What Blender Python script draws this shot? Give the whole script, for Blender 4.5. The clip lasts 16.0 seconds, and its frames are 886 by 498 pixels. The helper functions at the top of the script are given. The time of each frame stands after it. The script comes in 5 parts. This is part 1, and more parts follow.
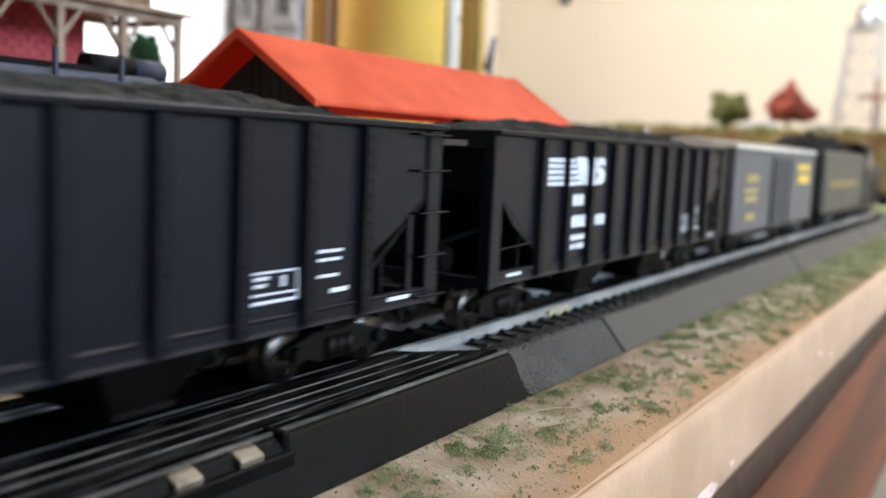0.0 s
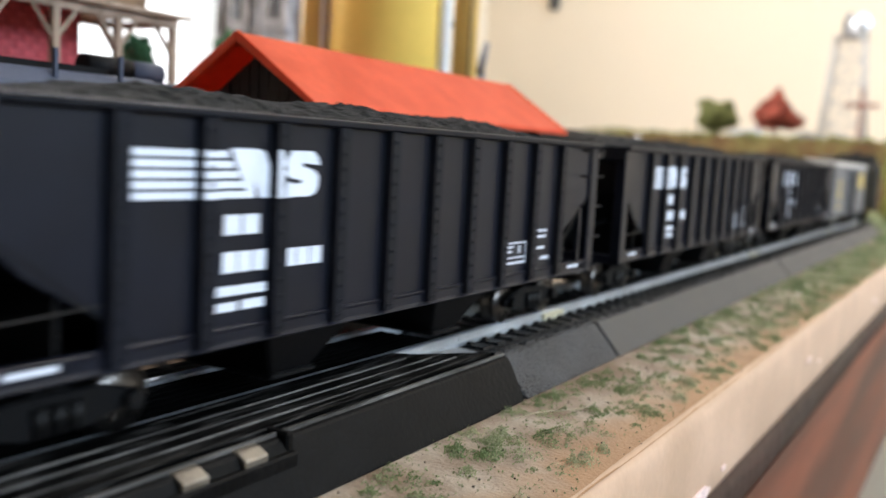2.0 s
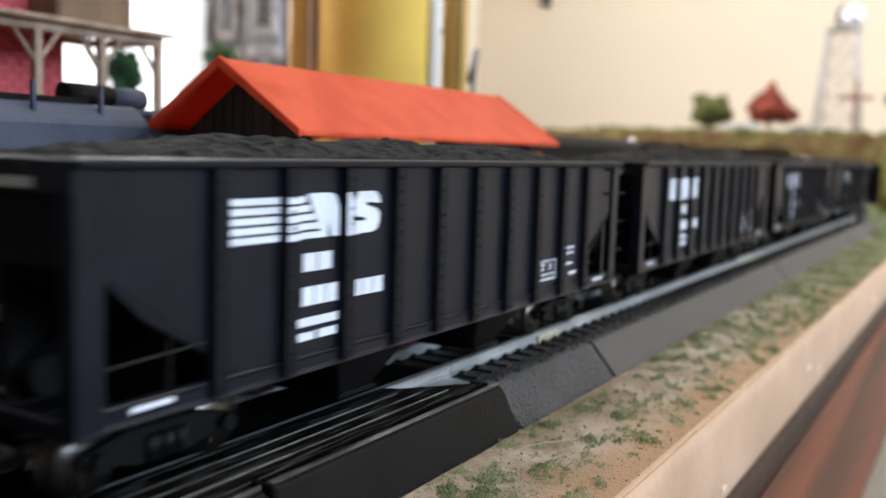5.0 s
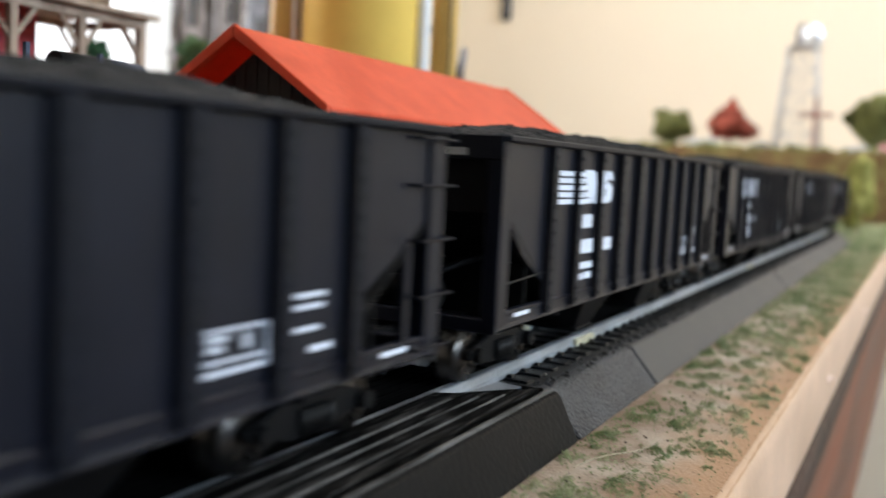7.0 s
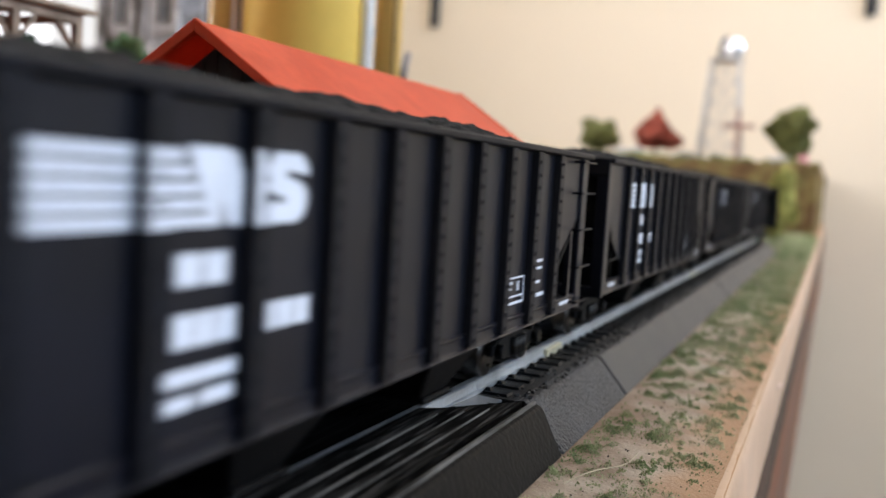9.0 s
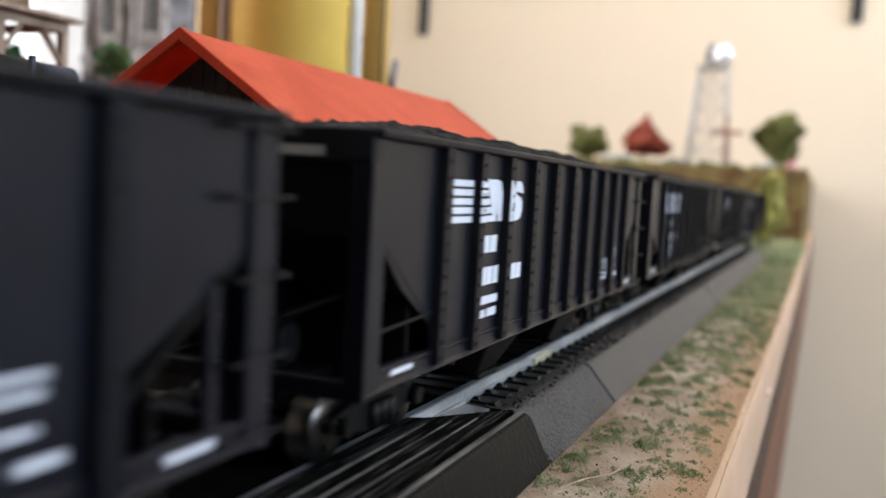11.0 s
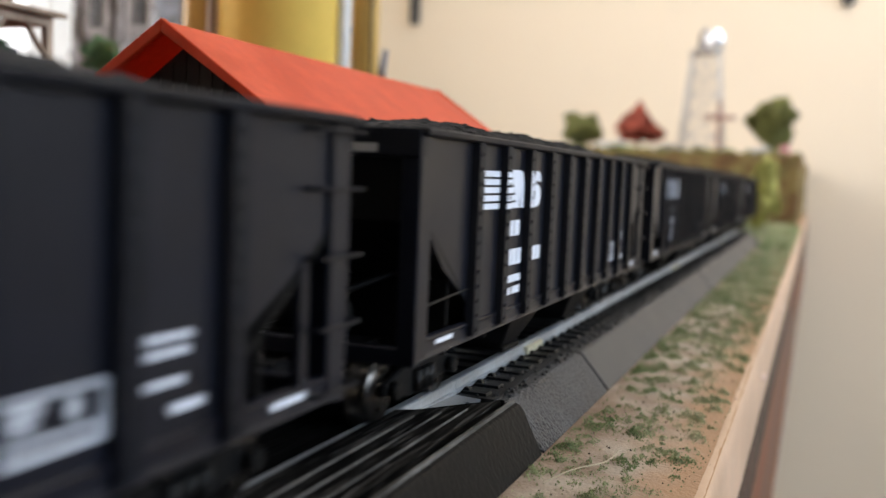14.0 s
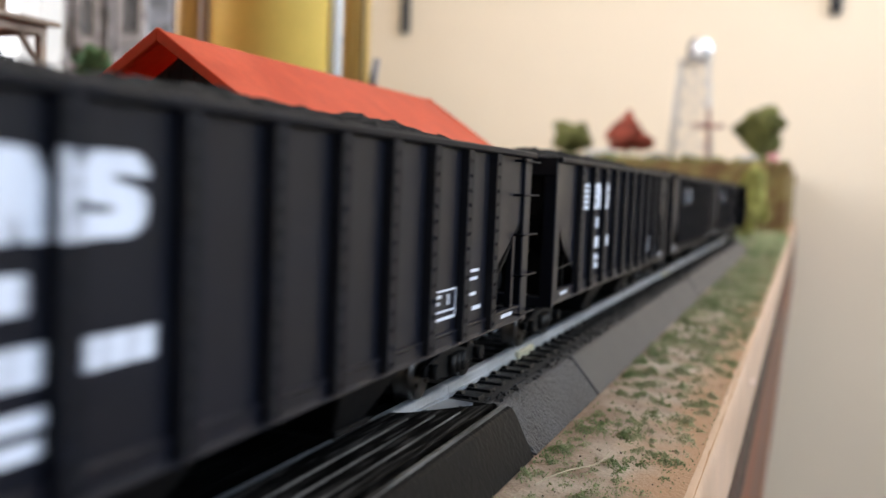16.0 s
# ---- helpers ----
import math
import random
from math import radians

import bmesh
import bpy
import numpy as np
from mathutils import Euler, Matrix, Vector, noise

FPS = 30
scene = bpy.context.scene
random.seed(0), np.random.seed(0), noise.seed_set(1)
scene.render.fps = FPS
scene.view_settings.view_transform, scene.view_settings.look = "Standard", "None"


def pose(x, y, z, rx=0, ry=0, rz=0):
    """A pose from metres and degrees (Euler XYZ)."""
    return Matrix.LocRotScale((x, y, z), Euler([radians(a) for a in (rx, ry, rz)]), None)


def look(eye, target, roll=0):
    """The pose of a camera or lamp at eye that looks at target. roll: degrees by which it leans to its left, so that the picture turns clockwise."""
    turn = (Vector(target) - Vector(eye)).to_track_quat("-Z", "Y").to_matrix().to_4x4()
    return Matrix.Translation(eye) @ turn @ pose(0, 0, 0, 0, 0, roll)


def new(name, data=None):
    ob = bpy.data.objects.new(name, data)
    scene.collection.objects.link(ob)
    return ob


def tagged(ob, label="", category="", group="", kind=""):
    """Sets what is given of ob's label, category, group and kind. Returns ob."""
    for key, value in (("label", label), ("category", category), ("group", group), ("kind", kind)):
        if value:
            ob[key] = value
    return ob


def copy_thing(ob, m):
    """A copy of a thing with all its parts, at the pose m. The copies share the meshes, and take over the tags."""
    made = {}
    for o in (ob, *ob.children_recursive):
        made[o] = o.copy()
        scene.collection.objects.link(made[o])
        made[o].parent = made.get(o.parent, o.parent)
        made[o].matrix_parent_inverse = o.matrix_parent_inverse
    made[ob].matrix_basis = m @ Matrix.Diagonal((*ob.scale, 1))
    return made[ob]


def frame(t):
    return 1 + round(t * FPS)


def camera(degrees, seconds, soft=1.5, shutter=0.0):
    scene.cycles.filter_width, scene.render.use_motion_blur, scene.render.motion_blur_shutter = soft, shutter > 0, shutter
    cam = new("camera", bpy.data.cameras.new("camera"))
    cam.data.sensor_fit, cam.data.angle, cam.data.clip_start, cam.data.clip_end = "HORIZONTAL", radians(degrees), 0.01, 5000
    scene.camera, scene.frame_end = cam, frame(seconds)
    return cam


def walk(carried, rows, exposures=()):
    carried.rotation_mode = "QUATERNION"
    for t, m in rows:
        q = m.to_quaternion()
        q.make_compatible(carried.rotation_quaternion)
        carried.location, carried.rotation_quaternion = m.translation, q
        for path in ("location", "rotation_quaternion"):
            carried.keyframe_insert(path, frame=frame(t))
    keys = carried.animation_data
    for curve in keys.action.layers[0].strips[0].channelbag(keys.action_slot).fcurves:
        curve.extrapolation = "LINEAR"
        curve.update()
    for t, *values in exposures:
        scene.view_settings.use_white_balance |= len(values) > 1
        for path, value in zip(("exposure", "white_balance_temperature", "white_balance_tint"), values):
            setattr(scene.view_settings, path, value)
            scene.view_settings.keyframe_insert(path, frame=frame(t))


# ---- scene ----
cam = camera(50.9, 16.0, soft=1.5, shutter=0.4)
cam.data.dof.use_dof = True
cam.data.dof.focus_distance = 0.158
cam.data.dof.aperture_fstop = 18.0
PATH = [
    (0, (0.10590, 0.08181, 0.05032), (-0.41074, 0.93075, -0.06095), 2.66),
    (0.5, (0.10675, 0.08083, 0.04890), (-0.40338, 0.93362, -0.06295), 2.94),
    (1, (0.10482, 0.07867, 0.04796), (-0.40037, 0.93453, -0.06289), 3.28),
    (1.5, (0.10609, 0.07479, 0.05120), (-0.39865, 0.93146, -0.05533), 3.29),
    (2, (0.10461, 0.07929, 0.05025), (-0.40023, 0.93595, -0.05593), 3.20),
    (2.5, (0.10764, 0.08671, 0.05136), (-0.39558, 0.94385, -0.05859), 2.92),
    (3, (0.11104, 0.08121, 0.05193), (-0.39011, 0.93957, -0.05793), 2.52),
    (3.5, (0.11188, 0.08130, 0.05382), (-0.39100, 0.93838, -0.05807), 2.14),
    (4, (0.10741, 0.08248, 0.05636), (-0.39769, 0.93858, -0.05307), 1.87),
    (6.5, (0.09964, 0.08825, 0.05431), (-0.37861, 0.96022, -0.05034), 2.50),
    (7, (0.07770, 0.09138, 0.04866), (-0.37789, 0.97691, -0.04225), 2.90),
    (7.5, (0.06774, 0.09266, 0.04824), (-0.35405, 0.99712, -0.01534), 2.95),
    (8, (0.06619, 0.09516, 0.04842), (-0.32971, 1.01187, -0.00550), 3.00),
    (8.5, (0.06521, 0.09615, 0.04791), (-0.31788, 1.01737, -0.01988), 3.40),
    (9, (0.06562, 0.09345, 0.04775), (-0.31596, 1.01435, -0.03175), 3.53),
    (11.5, (0.06607, 0.09429, 0.04800), (-0.30377, 1.02086, -0.02045), 3.20),
    (12, (0.06642, 0.09357, 0.04792), (-0.30153, 1.02101, -0.01892), 3.12),
    (12.5, (0.06608, 0.09606, 0.04791), (-0.30212, 1.02315, -0.02232), 2.77),
    (13, (0.06661, 0.09524, 0.04745), (-0.30078, 1.02242, -0.02586), 2.51),
    (13.5, (0.06660, 0.09496, 0.04783), (-0.30085, 1.02164, -0.03117), 2.45),
    (14, (0.06660, 0.09629, 0.04790), (-0.30107, 1.02265, -0.03371), 2.36),
    (14.5, (0.06707, 0.09433, 0.04779), (-0.29869, 1.02190, -0.02858), 2.39),
    (15, (0.06692, 0.09518, 0.04783), (-0.29977, 1.02248, -0.02729), 2.32),
    (15.5, (0.06665, 0.09620, 0.04766), (-0.29903, 1.02385, -0.02813), 2.25),
    (16, (0.06712, 0.09377, 0.04760), (-0.29139, 1.02450, -0.02455), 2.32),
]
walk(cam, [(t, look(eye, target, roll)) for t, eye, target, roll in PATH],
     exposures=[(0, 0.32, 6200, 11), (3, 0.28, 6200, 11), (4, 0.20, 6200, 12), (6.5, 0.18, 6200, 11), (7.5, 0.20, 6200, 10), (8.5, 0.00, 6200, 14), (11.5, 0.00, 6300, 13.5), (15, -0.02, 6400, 13), (16, 0.00, 6250, 14)])

# ---- world and light ----
world = bpy.data.worlds.new("world")
scene.world = world
world.use_nodes = True
wt = world.node_tree
sky = wt.nodes.new("ShaderNodeTexSky")
sky.sky_type, sky.sun_disc = "NISHITA", False
sky.sun_elevation, sky.sun_rotation = radians(40), radians(100)
wt.links.new(sky.outputs[0], wt.nodes["Background"].inputs[0])
wt.nodes["Background"].inputs[1].default_value = 0.1


def window_lamp(name, eye, target, wide, high, watts, colour):
    lamp = bpy.data.lights.new(name, "AREA")
    lamp.shape, lamp.size, lamp.size_y, lamp.energy, lamp.color = "RECTANGLE", wide, high, watts, colour
    ob = new(name, lamp)
    ob.matrix_world = look(eye, target)
    return ob


window_lamp("window_light_east", (3.28, 0.75, 1.02), (0.0, 0.75, 0.90), 2.2, 0.80, 100, (0.72, 0.86, 1.0))
window_lamp("window_light_west", (-0.985, 0.62, 0.55), (0.0, 0.62, 0.50), 1.15, 0.95, 16, (1.0, 0.98, 0.95))
window_lamp("ceiling_lamp", (0.60, 1.20, 1.455), (0.60, 1.20, 0.0), 1.0, 0.5, 21, (1.0, 0.93, 0.84))

# ---- materials ----


def mat(name, colour, rough=0.6, metal=0.0, spread=0.12, scale=60.0, fine=600.0, bump=0.15, depth=0.0004, second=None, coat=0.0, spec=0.5, island=False, stretch=(1, 1, 1)):
    """A surface with two scales of variation and a fine relief. second: a second colour that shows in patches."""
    m = bpy.data.materials.new(name)
    m.use_nodes = True
    nt = m.node_tree
    bsdf = nt.nodes["Principled BSDF"]
    geo = nt.nodes.new("ShaderNodeTexCoord")
    mp = nt.nodes.new("ShaderNodeMapping")
    mp.inputs["Scale"].default_value = stretch
    nt.links.new(geo.outputs["Object"], mp.inputs["Vector"])
    big = nt.nodes.new("ShaderNodeTexNoise")
    big.inputs["Scale"].default_value, big.inputs["Detail"].default_value = scale, 4
    small = nt.nodes.new("ShaderNodeTexNoise")
    small.inputs["Scale"].default_value, small.inputs["Detail"].default_value = fine, 3
    for n in (big, small):
        nt.links.new(mp.outputs[0], n.inputs["Vector"])
    ramp = nt.nodes.new("ShaderNodeValToRGB")
    c = Vector(colour)
    d = Vector(second) if second else c
    ramp.color_ramp.elements[0].position, ramp.color_ramp.elements[1].position = 0.38, 0.62
    ramp.color_ramp.elements[0].color = (*(c * (1 - spread)), 1)
    ramp.color_ramp.elements[1].color = (*(d * (1 + spread)), 1)
    nt.links.new(big.outputs[0], ramp.inputs[0])
    mul = nt.nodes.new("ShaderNodeMix")
    mul.data_type, mul.blend_type = "RGBA", "MULTIPLY"
    mul.inputs[0].default_value = 1.0
    grain = nt.nodes.new("ShaderNodeMapRange")
    grain.inputs["To Min"].default_value, grain.inputs["To Max"].default_value = 1 - 1.5 * spread, 1 + 1.5 * spread
    nt.links.new(small.outputs[0], grain.inputs[0])
    nt.links.new(ramp.outputs[0], mul.inputs[6])
    nt.links.new(grain.outputs[0], mul.inputs[7])
    last = mul.outputs[2]
    if island:
        tone = nt.nodes.new("ShaderNodeNewGeometry")
        span = nt.nodes.new("ShaderNodeMapRange")
        span.inputs["To Min"].default_value, span.inputs["To Max"].default_value = 0.7, 1.3
        nt.links.new(tone.outputs["Random Per Island"], span.inputs[0])
        vary = nt.nodes.new("ShaderNodeMix")
        vary.data_type, vary.blend_type = "RGBA", "MULTIPLY"
        vary.inputs[0].default_value = 1.0
        nt.links.new(last, vary.inputs[6])
        nt.links.new(span.outputs[0], vary.inputs[7])
        last = vary.outputs[2]
    nt.links.new(last, bsdf.inputs["Base Color"])
    rr = nt.nodes.new("ShaderNodeMapRange")
    rr.inputs["To Min"].default_value, rr.inputs["To Max"].default_value = max(0.02, rough - 0.1), min(1, rough + 0.1)
    nt.links.new(big.outputs[0], rr.inputs[0])
    nt.links.new(rr.outputs[0], bsdf.inputs["Roughness"])
    bsdf.inputs["Metallic"].default_value = metal
    bsdf.inputs["Coat Weight"].default_value = coat
    bsdf.inputs["Specular IOR Level"].default_value = spec
    if bump:
        b = nt.nodes.new("ShaderNodeBump")
        b.inputs["Strength"].default_value, b.inputs["Distance"].default_value = bump, depth
        nt.links.new(small.outputs[0], b.inputs["Height"])
        nt.links.new(b.outputs[0], bsdf.inputs["Normal"])
    return m


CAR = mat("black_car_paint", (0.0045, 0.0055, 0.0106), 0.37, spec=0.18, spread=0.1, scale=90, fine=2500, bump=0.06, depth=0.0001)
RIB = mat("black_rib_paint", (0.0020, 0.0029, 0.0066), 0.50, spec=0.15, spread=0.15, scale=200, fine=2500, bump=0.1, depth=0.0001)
UNDER = mat("black_underframe", (0.0022, 0.0022, 0.0025), 0.6, spec=0.12, spread=0.2, scale=200, fine=2500)
MARK = mat("white_marking", (0.66, 0.70, 0.78), 0.5, spread=0.04, scale=300, fine=3000, bump=0.03, depth=0.00005)
GREYMARK = mat("grey_marking", (0.25, 0.25, 0.25), 0.6, spread=0.1, scale=300, fine=3000, bump=0.03)
TRUCKGREY = mat("worn_truck_metal", (0.0045, 0.0045, 0.0045), 0.5, spec=0.2, spread=0.2, scale=200, fine=2500)
COAL = mat("coal", (0.0165, 0.0158, 0.0155), 0.85, spec=0.25, spread=0.35, scale=400, fine=1800, bump=0.9, depth=0.0012)
WHEEL = mat("wheel_steel", (0.075, 0.069, 0.063), 0.30, metal=0.95, spread=0.15, scale=300, fine=3000, bump=0.05)
BOXGREY = mat("blue_grey_boxcar_paint", (0.080, 0.084, 0.092), 0.5, spread=0.12, scale=60, fine=1500, bump=0.05)
BOXROOF = mat("pale_roof_paint", (0.62, 0.60, 0.56), 0.5, spread=0.1, scale=60, fine=1500, bump=0.05)
DULLYELLOW = mat("faded_yellow_marking", (0.36, 0.28, 0.09), 0.6, spread=0.2, scale=200, fine=2000, bump=0.02)
YELLOWMARK = mat("yellow_marking", (0.72, 0.50, 0.04), 0.5, spread=0.05, scale=100, fine=2000, bump=0.02)
TENDER = mat("dark_olive_paint", (0.030, 0.029, 0.022), 0.45, spread=0.15, scale=80, fine=1500, bump=0.08)
RAIL = mat("nickel_silver_rail", (0.56, 0.60, 0.64), 0.38, metal=0.85, spread=0.12, scale=80, fine=1200, bump=0.08, depth=0.0001)
TIE = mat("black_tie_plastic", (0.0028, 0.0034, 0.0042), 0.42, spec=0.14, spread=0.2, scale=200, fine=2000, bump=0.25, depth=0.0002, stretch=(0.25, 1, 1))
BED = mat("grey_roadbed_plastic", (0.041, 0.039, 0.037), 0.55, spec=0.35, spread=0.12, scale=90, fine=1400, bump=0.12, depth=0.0003)
BEDROUGH = mat("stippled_roadbed_plastic", (0.042, 0.042, 0.044), 0.5, spec=0.4, spread=0.25, scale=90, fine=1300, bump=1.0, depth=0.0018)
DECK = mat("black_crossing_plastic", (0.0014, 0.0014, 0.0014), 0.5, spread=0.3, scale=2300, fine=2600, bump=0.5, depth=0.0003, stretch=(1, 0.035, 1), second=(0.036, 0.034, 0.032), spec=0.03)
DECK.node_tree.nodes["Color Ramp"].color_ramp.elements[1].position = 0.68
DECK.node_tree.nodes["Color Ramp"].color_ramp.elements[0].position = 0.52
DECKIN = mat("dull_black_crossing_plastic", (0.0016, 0.0016, 0.0016), 0.85, spec=0.02, spread=0.4, scale=700, fine=1500, bump=0.6, stretch=(1, 0.05, 1))
# blue grey stands for the window's reflection on glossy black plastic
PLATE = mat("sheen_grey_guide_plate", (0.090, 0.100, 0.115), 0.28, spec=0.6, spread=0.12, scale=120, fine=1500, bump=0.05)
JOINER = mat("pale_brass_joiner", (0.72, 0.68, 0.50), 0.35, metal=0.6, spread=0.12, scale=200, fine=1500)
BLACKBED = mat("black_roadbed_plastic", (0.0030, 0.0029, 0.0028), 0.5, spec=0.07, spread=0.3, scale=120, fine=900, bump=0.5, depth=0.0004)
RIDGE = mat("worn_grey_ridge", (0.075, 0.071, 0.066), 0.5, spec=0.2, spread=0.6, scale=260, fine=1500, bump=0.4, depth=0.0003, stretch=(1, 0.2, 1))
# chipped paint, its pale pink carrying the glossy highlight
FLAKE = mat("pale_pink_glint_paint", (0.80, 0.62, 0.58), 0.3, spread=0.08, scale=300, fine=1500)
STRAW = mat("pale_straw", (0.34, 0.29, 0.19), 0.8, spread=0.1, scale=200, fine=1500)
BALLAST = mat("dark_ballast", (0.008, 0.008, 0.0085), 0.6, spread=0.3, scale=300, fine=2000, bump=0.5, depth=0.0003, island=True, spec=0.35)
BRASS = mat("contact_metal", (0.20, 0.18, 0.15), 0.45, metal=1.0, spread=0.15, scale=300, fine=2000)
GROUND = mat("sandy_ground", (0.235, 0.158, 0.100), 0.95, spread=0.18, scale=55, fine=1300, bump=0.5, depth=0.0008, second=(0.305, 0.250, 0.190))
GRASS = mat("green_turf", (0.175, 0.240, 0.085), 0.95, spread=0.2, scale=50, fine=800, bump=0.5, depth=0.001, second=(0.31, 0.31, 0.175), island=True)
GRIT = mat("dark_grit", (0.05, 0.035, 0.025), 0.9, spread=0.3, scale=300, fine=2000, island=True)
TAN = mat("pinkish_tan_paint", (0.48, 0.312, 0.200), 0.42, spread=0.07, scale=35, fine=500, bump=0.15, depth=0.0004, second=(0.53, 0.355, 0.240))
DARKEDGE = mat("dark_stained_edge", (0.028, 0.013, 0.009), 0.5, spec=0.15, spread=0.3, scale=60, fine=500, bump=0.5, depth=0.0006, stretch=(1, 0.2, 1))
FASCIA = mat("varnished_red_brown_wood", (0.072, 0.015, 0.006), 0.40, spec=0.14, spread=0.3, scale=40, fine=220, bump=0.1, depth=0.0004, second=(0.135, 0.036, 0.016), stretch=(1, 0.08, 1))
ORANGE = mat("orange_red_plastic", (0.66, 0.074, 0.023), 0.48, spec=0.28, spread=0.10, scale=75, fine=500, second=(0.66, 0.100, 0.042), bump=0.2, depth=0.0002)
# the thin roof plastic lets some light through
nt = ORANGE.node_tree
thinness, mixed = nt.nodes.new("ShaderNodeBsdfTranslucent"), nt.nodes.new("ShaderNodeMixShader")
thinness.inputs["Color"].default_value = (0.75, 0.10, 0.03, 1)
mixed.inputs[0].default_value = 0.30
nt.links.new(nt.nodes["Principled BSDF"].outputs[0], mixed.inputs[1])
nt.links.new(thinness.outputs[0], mixed.inputs[2])
nt.links.new(mixed.outputs[0], nt.nodes["Material Output"].inputs[0])
SHED = mat("black_weathered_boards", (0.025, 0.022, 0.019), 0.8, spread=0.3, scale=120, fine=900, bump=0.4, stretch=(1, 1, 0.15))
SILO = mat("yellow_silo_plastic", (0.90, 0.61, 0.13), 0.4, spread=0.05, scale=25, fine=500, bump=0.05)
SILODARK = mat("ochre_pipe_plastic", (0.60, 0.37, 0.09), 0.5, spread=0.08, scale=25, fine=500, bump=0.05)
WHITEPIPE = mat("white_pipe", (0.88, 0.88, 0.86), 0.25, spread=0.05, scale=50, fine=800, bump=0.03)
GREYPIPE = mat("grey_pipe", (0.16, 0.15, 0.16), 0.5, spread=0.15, scale=100, fine=900)
BRICK = mat("red_brick", (0.50, 0.085, 0.10), 0.8, spread=0.15, scale=150, fine=1200, bump=0.3)
MORTAR = mat("dark_red_mortar", (0.36, 0.06, 0.07), 0.9, spread=0.15, scale=150, fine=1200)
WOOD = mat("weathered_porch_wood", (0.24, 0.17, 0.115), 0.8, spread=0.2, scale=100, fine=900, bump=0.3, second=(0.30, 0.23, 0.17), stretch=(1, 1, 0.3))
BROWNBOARD = mat("brown_boards", (0.14, 0.085, 0.045), 0.8, spread=0.2, scale=80, fine=900, bump=0.3, stretch=(1, 1, 0.2))
STONE = mat("grey_building_stone", (0.13, 0.115, 0.10), 0.8, spread=0.35, scale=45, fine=300, bump=0.4, second=(0.24, 0.24, 0.26))
PALESTONE = mat("pale_dressed_stone", (0.30, 0.29, 0.30), 0.8, spread=0.25, scale=90, fine=500, bump=0.4)
LEAF = mat("olive_green_leaves", (0.135, 0.140, 0.040), 0.9, spread=0.25, scale=120, fine=900, island=True)
LEAFBUSH = mat("bright_green_leaves", (0.075, 0.17, 0.085), 0.9, spread=0.25, scale=120, fine=900, island=True)
LEAFBUSH2 = mat("deep_green_leaves", (0.015, 0.070, 0.025), 0.9, spread=0.25, scale=120, fine=900, island=True)
LEAFRED = mat("red_leaves", (0.34, 0.075, 0.045), 0.9, spread=0.25, scale=120, fine=900, island=True)
LEAFYELLOW = mat("yellow_green_leaves", (0.32, 0.31, 0.085), 0.9, spread=0.2, scale=120, fine=900, island=True)
BARK = mat("grey_bark", (0.22, 0.18, 0.15), 0.9, spread=0.2, scale=200, fine=1200, bump=0.5)
HILL = mat("brown_hill_turf", (0.19, 0.095, 0.030), 0.95, spread=0.3, scale=35, fine=350, bump=1.0, depth=0.003, second=(0.16, 0.125, 0.040))
ROCK = mat("pale_rock", (0.36, 0.36, 0.37), 0.85, spread=0.2, scale=90, fine=700, bump=0.6)
PINK = mat("pink_plaster", (0.55, 0.22, 0.25), 0.8, spread=0.1, scale=90, fine=700)
PALEMETAL = mat("pale_tower_metal", (0.46, 0.43, 0.40), 0.5, spread=0.1, scale=90, fine=900)
CHROME = mat("bright_steel_dome", (0.90, 0.92, 0.96), 0.25, metal=0.6, spread=0.03, scale=50, fine=500, bump=0.02)
RUST = mat("rusty_red_paint", (0.26, 0.11, 0.075), 0.7, spread=0.2, scale=120, fine=900)
WALL = mat("cream_wall_paint", (0.79, 0.680, 0.530), 0.85, spread=0.015, scale=3, fine=220, bump=0.1, depth=0.0006)
CEIL = mat("white_ceiling_paint", (0.82, 0.80, 0.76), 0.9, spread=0.02, scale=3, fine=200, bump=0.1)
FLOOR = mat("brown_carpet", (0.075, 0.054, 0.038), 0.95, spread=0.2, scale=20, fine=600, bump=0.5, depth=0.003)
PANEL = mat("blue_grey_wall_paint", (0.16, 0.22, 0.36), 0.8, spread=0.03, scale=3, fine=200, bump=0.1, depth=0.0006)
FRAME = mat("white_window_paint", (0.80, 0.80, 0.78), 0.4, spread=0.03, scale=20, fine=300, bump=0.03)
BLACKMETAL = mat("black_metal", (0.02, 0.02, 0.022), 0.45, spread=0.15, scale=40, fine=500)
GREYCAR = mat("dull_blue_grey_paint", (0.050, 0.058, 0.085), 0.6, spec=0.2, spread=0.12, scale=80, fine=1200, bump=0.05)
LOCOBLACK = mat("steam_black", (0.006, 0.006, 0.006), 0.5, spec=0.2, spread=0.15, scale=80, fine=1200)
GLASSDARK = mat("dark_window_glass", (0.02, 0.025, 0.03), 0.1, spread=0.05, scale=50, fine=500, bump=0)

# ---- mesh helpers ----


def hexa(bm, pts):
    """A block from eight corners: four below, four above, each set going round."""
    v = [bm.verts.new(p) for p in pts]
    for f in ((3, 2, 1, 0), (4, 5, 6, 7), (0, 1, 5, 4), (1, 2, 6, 5), (2, 3, 7, 6), (3, 0, 4, 7)):
        bm.faces.new([v[i] for i in f])
    return v


def box(bm, x0, x1, y0, y1, z0, z1):
    return hexa(bm, [(x0, y0, z0), (x1, y0, z0), (x1, y1, z0), (x0, y1, z0), (x0, y0, z1), (x1, y0, z1), (x1, y1, z1), (x0, y1, z1)])


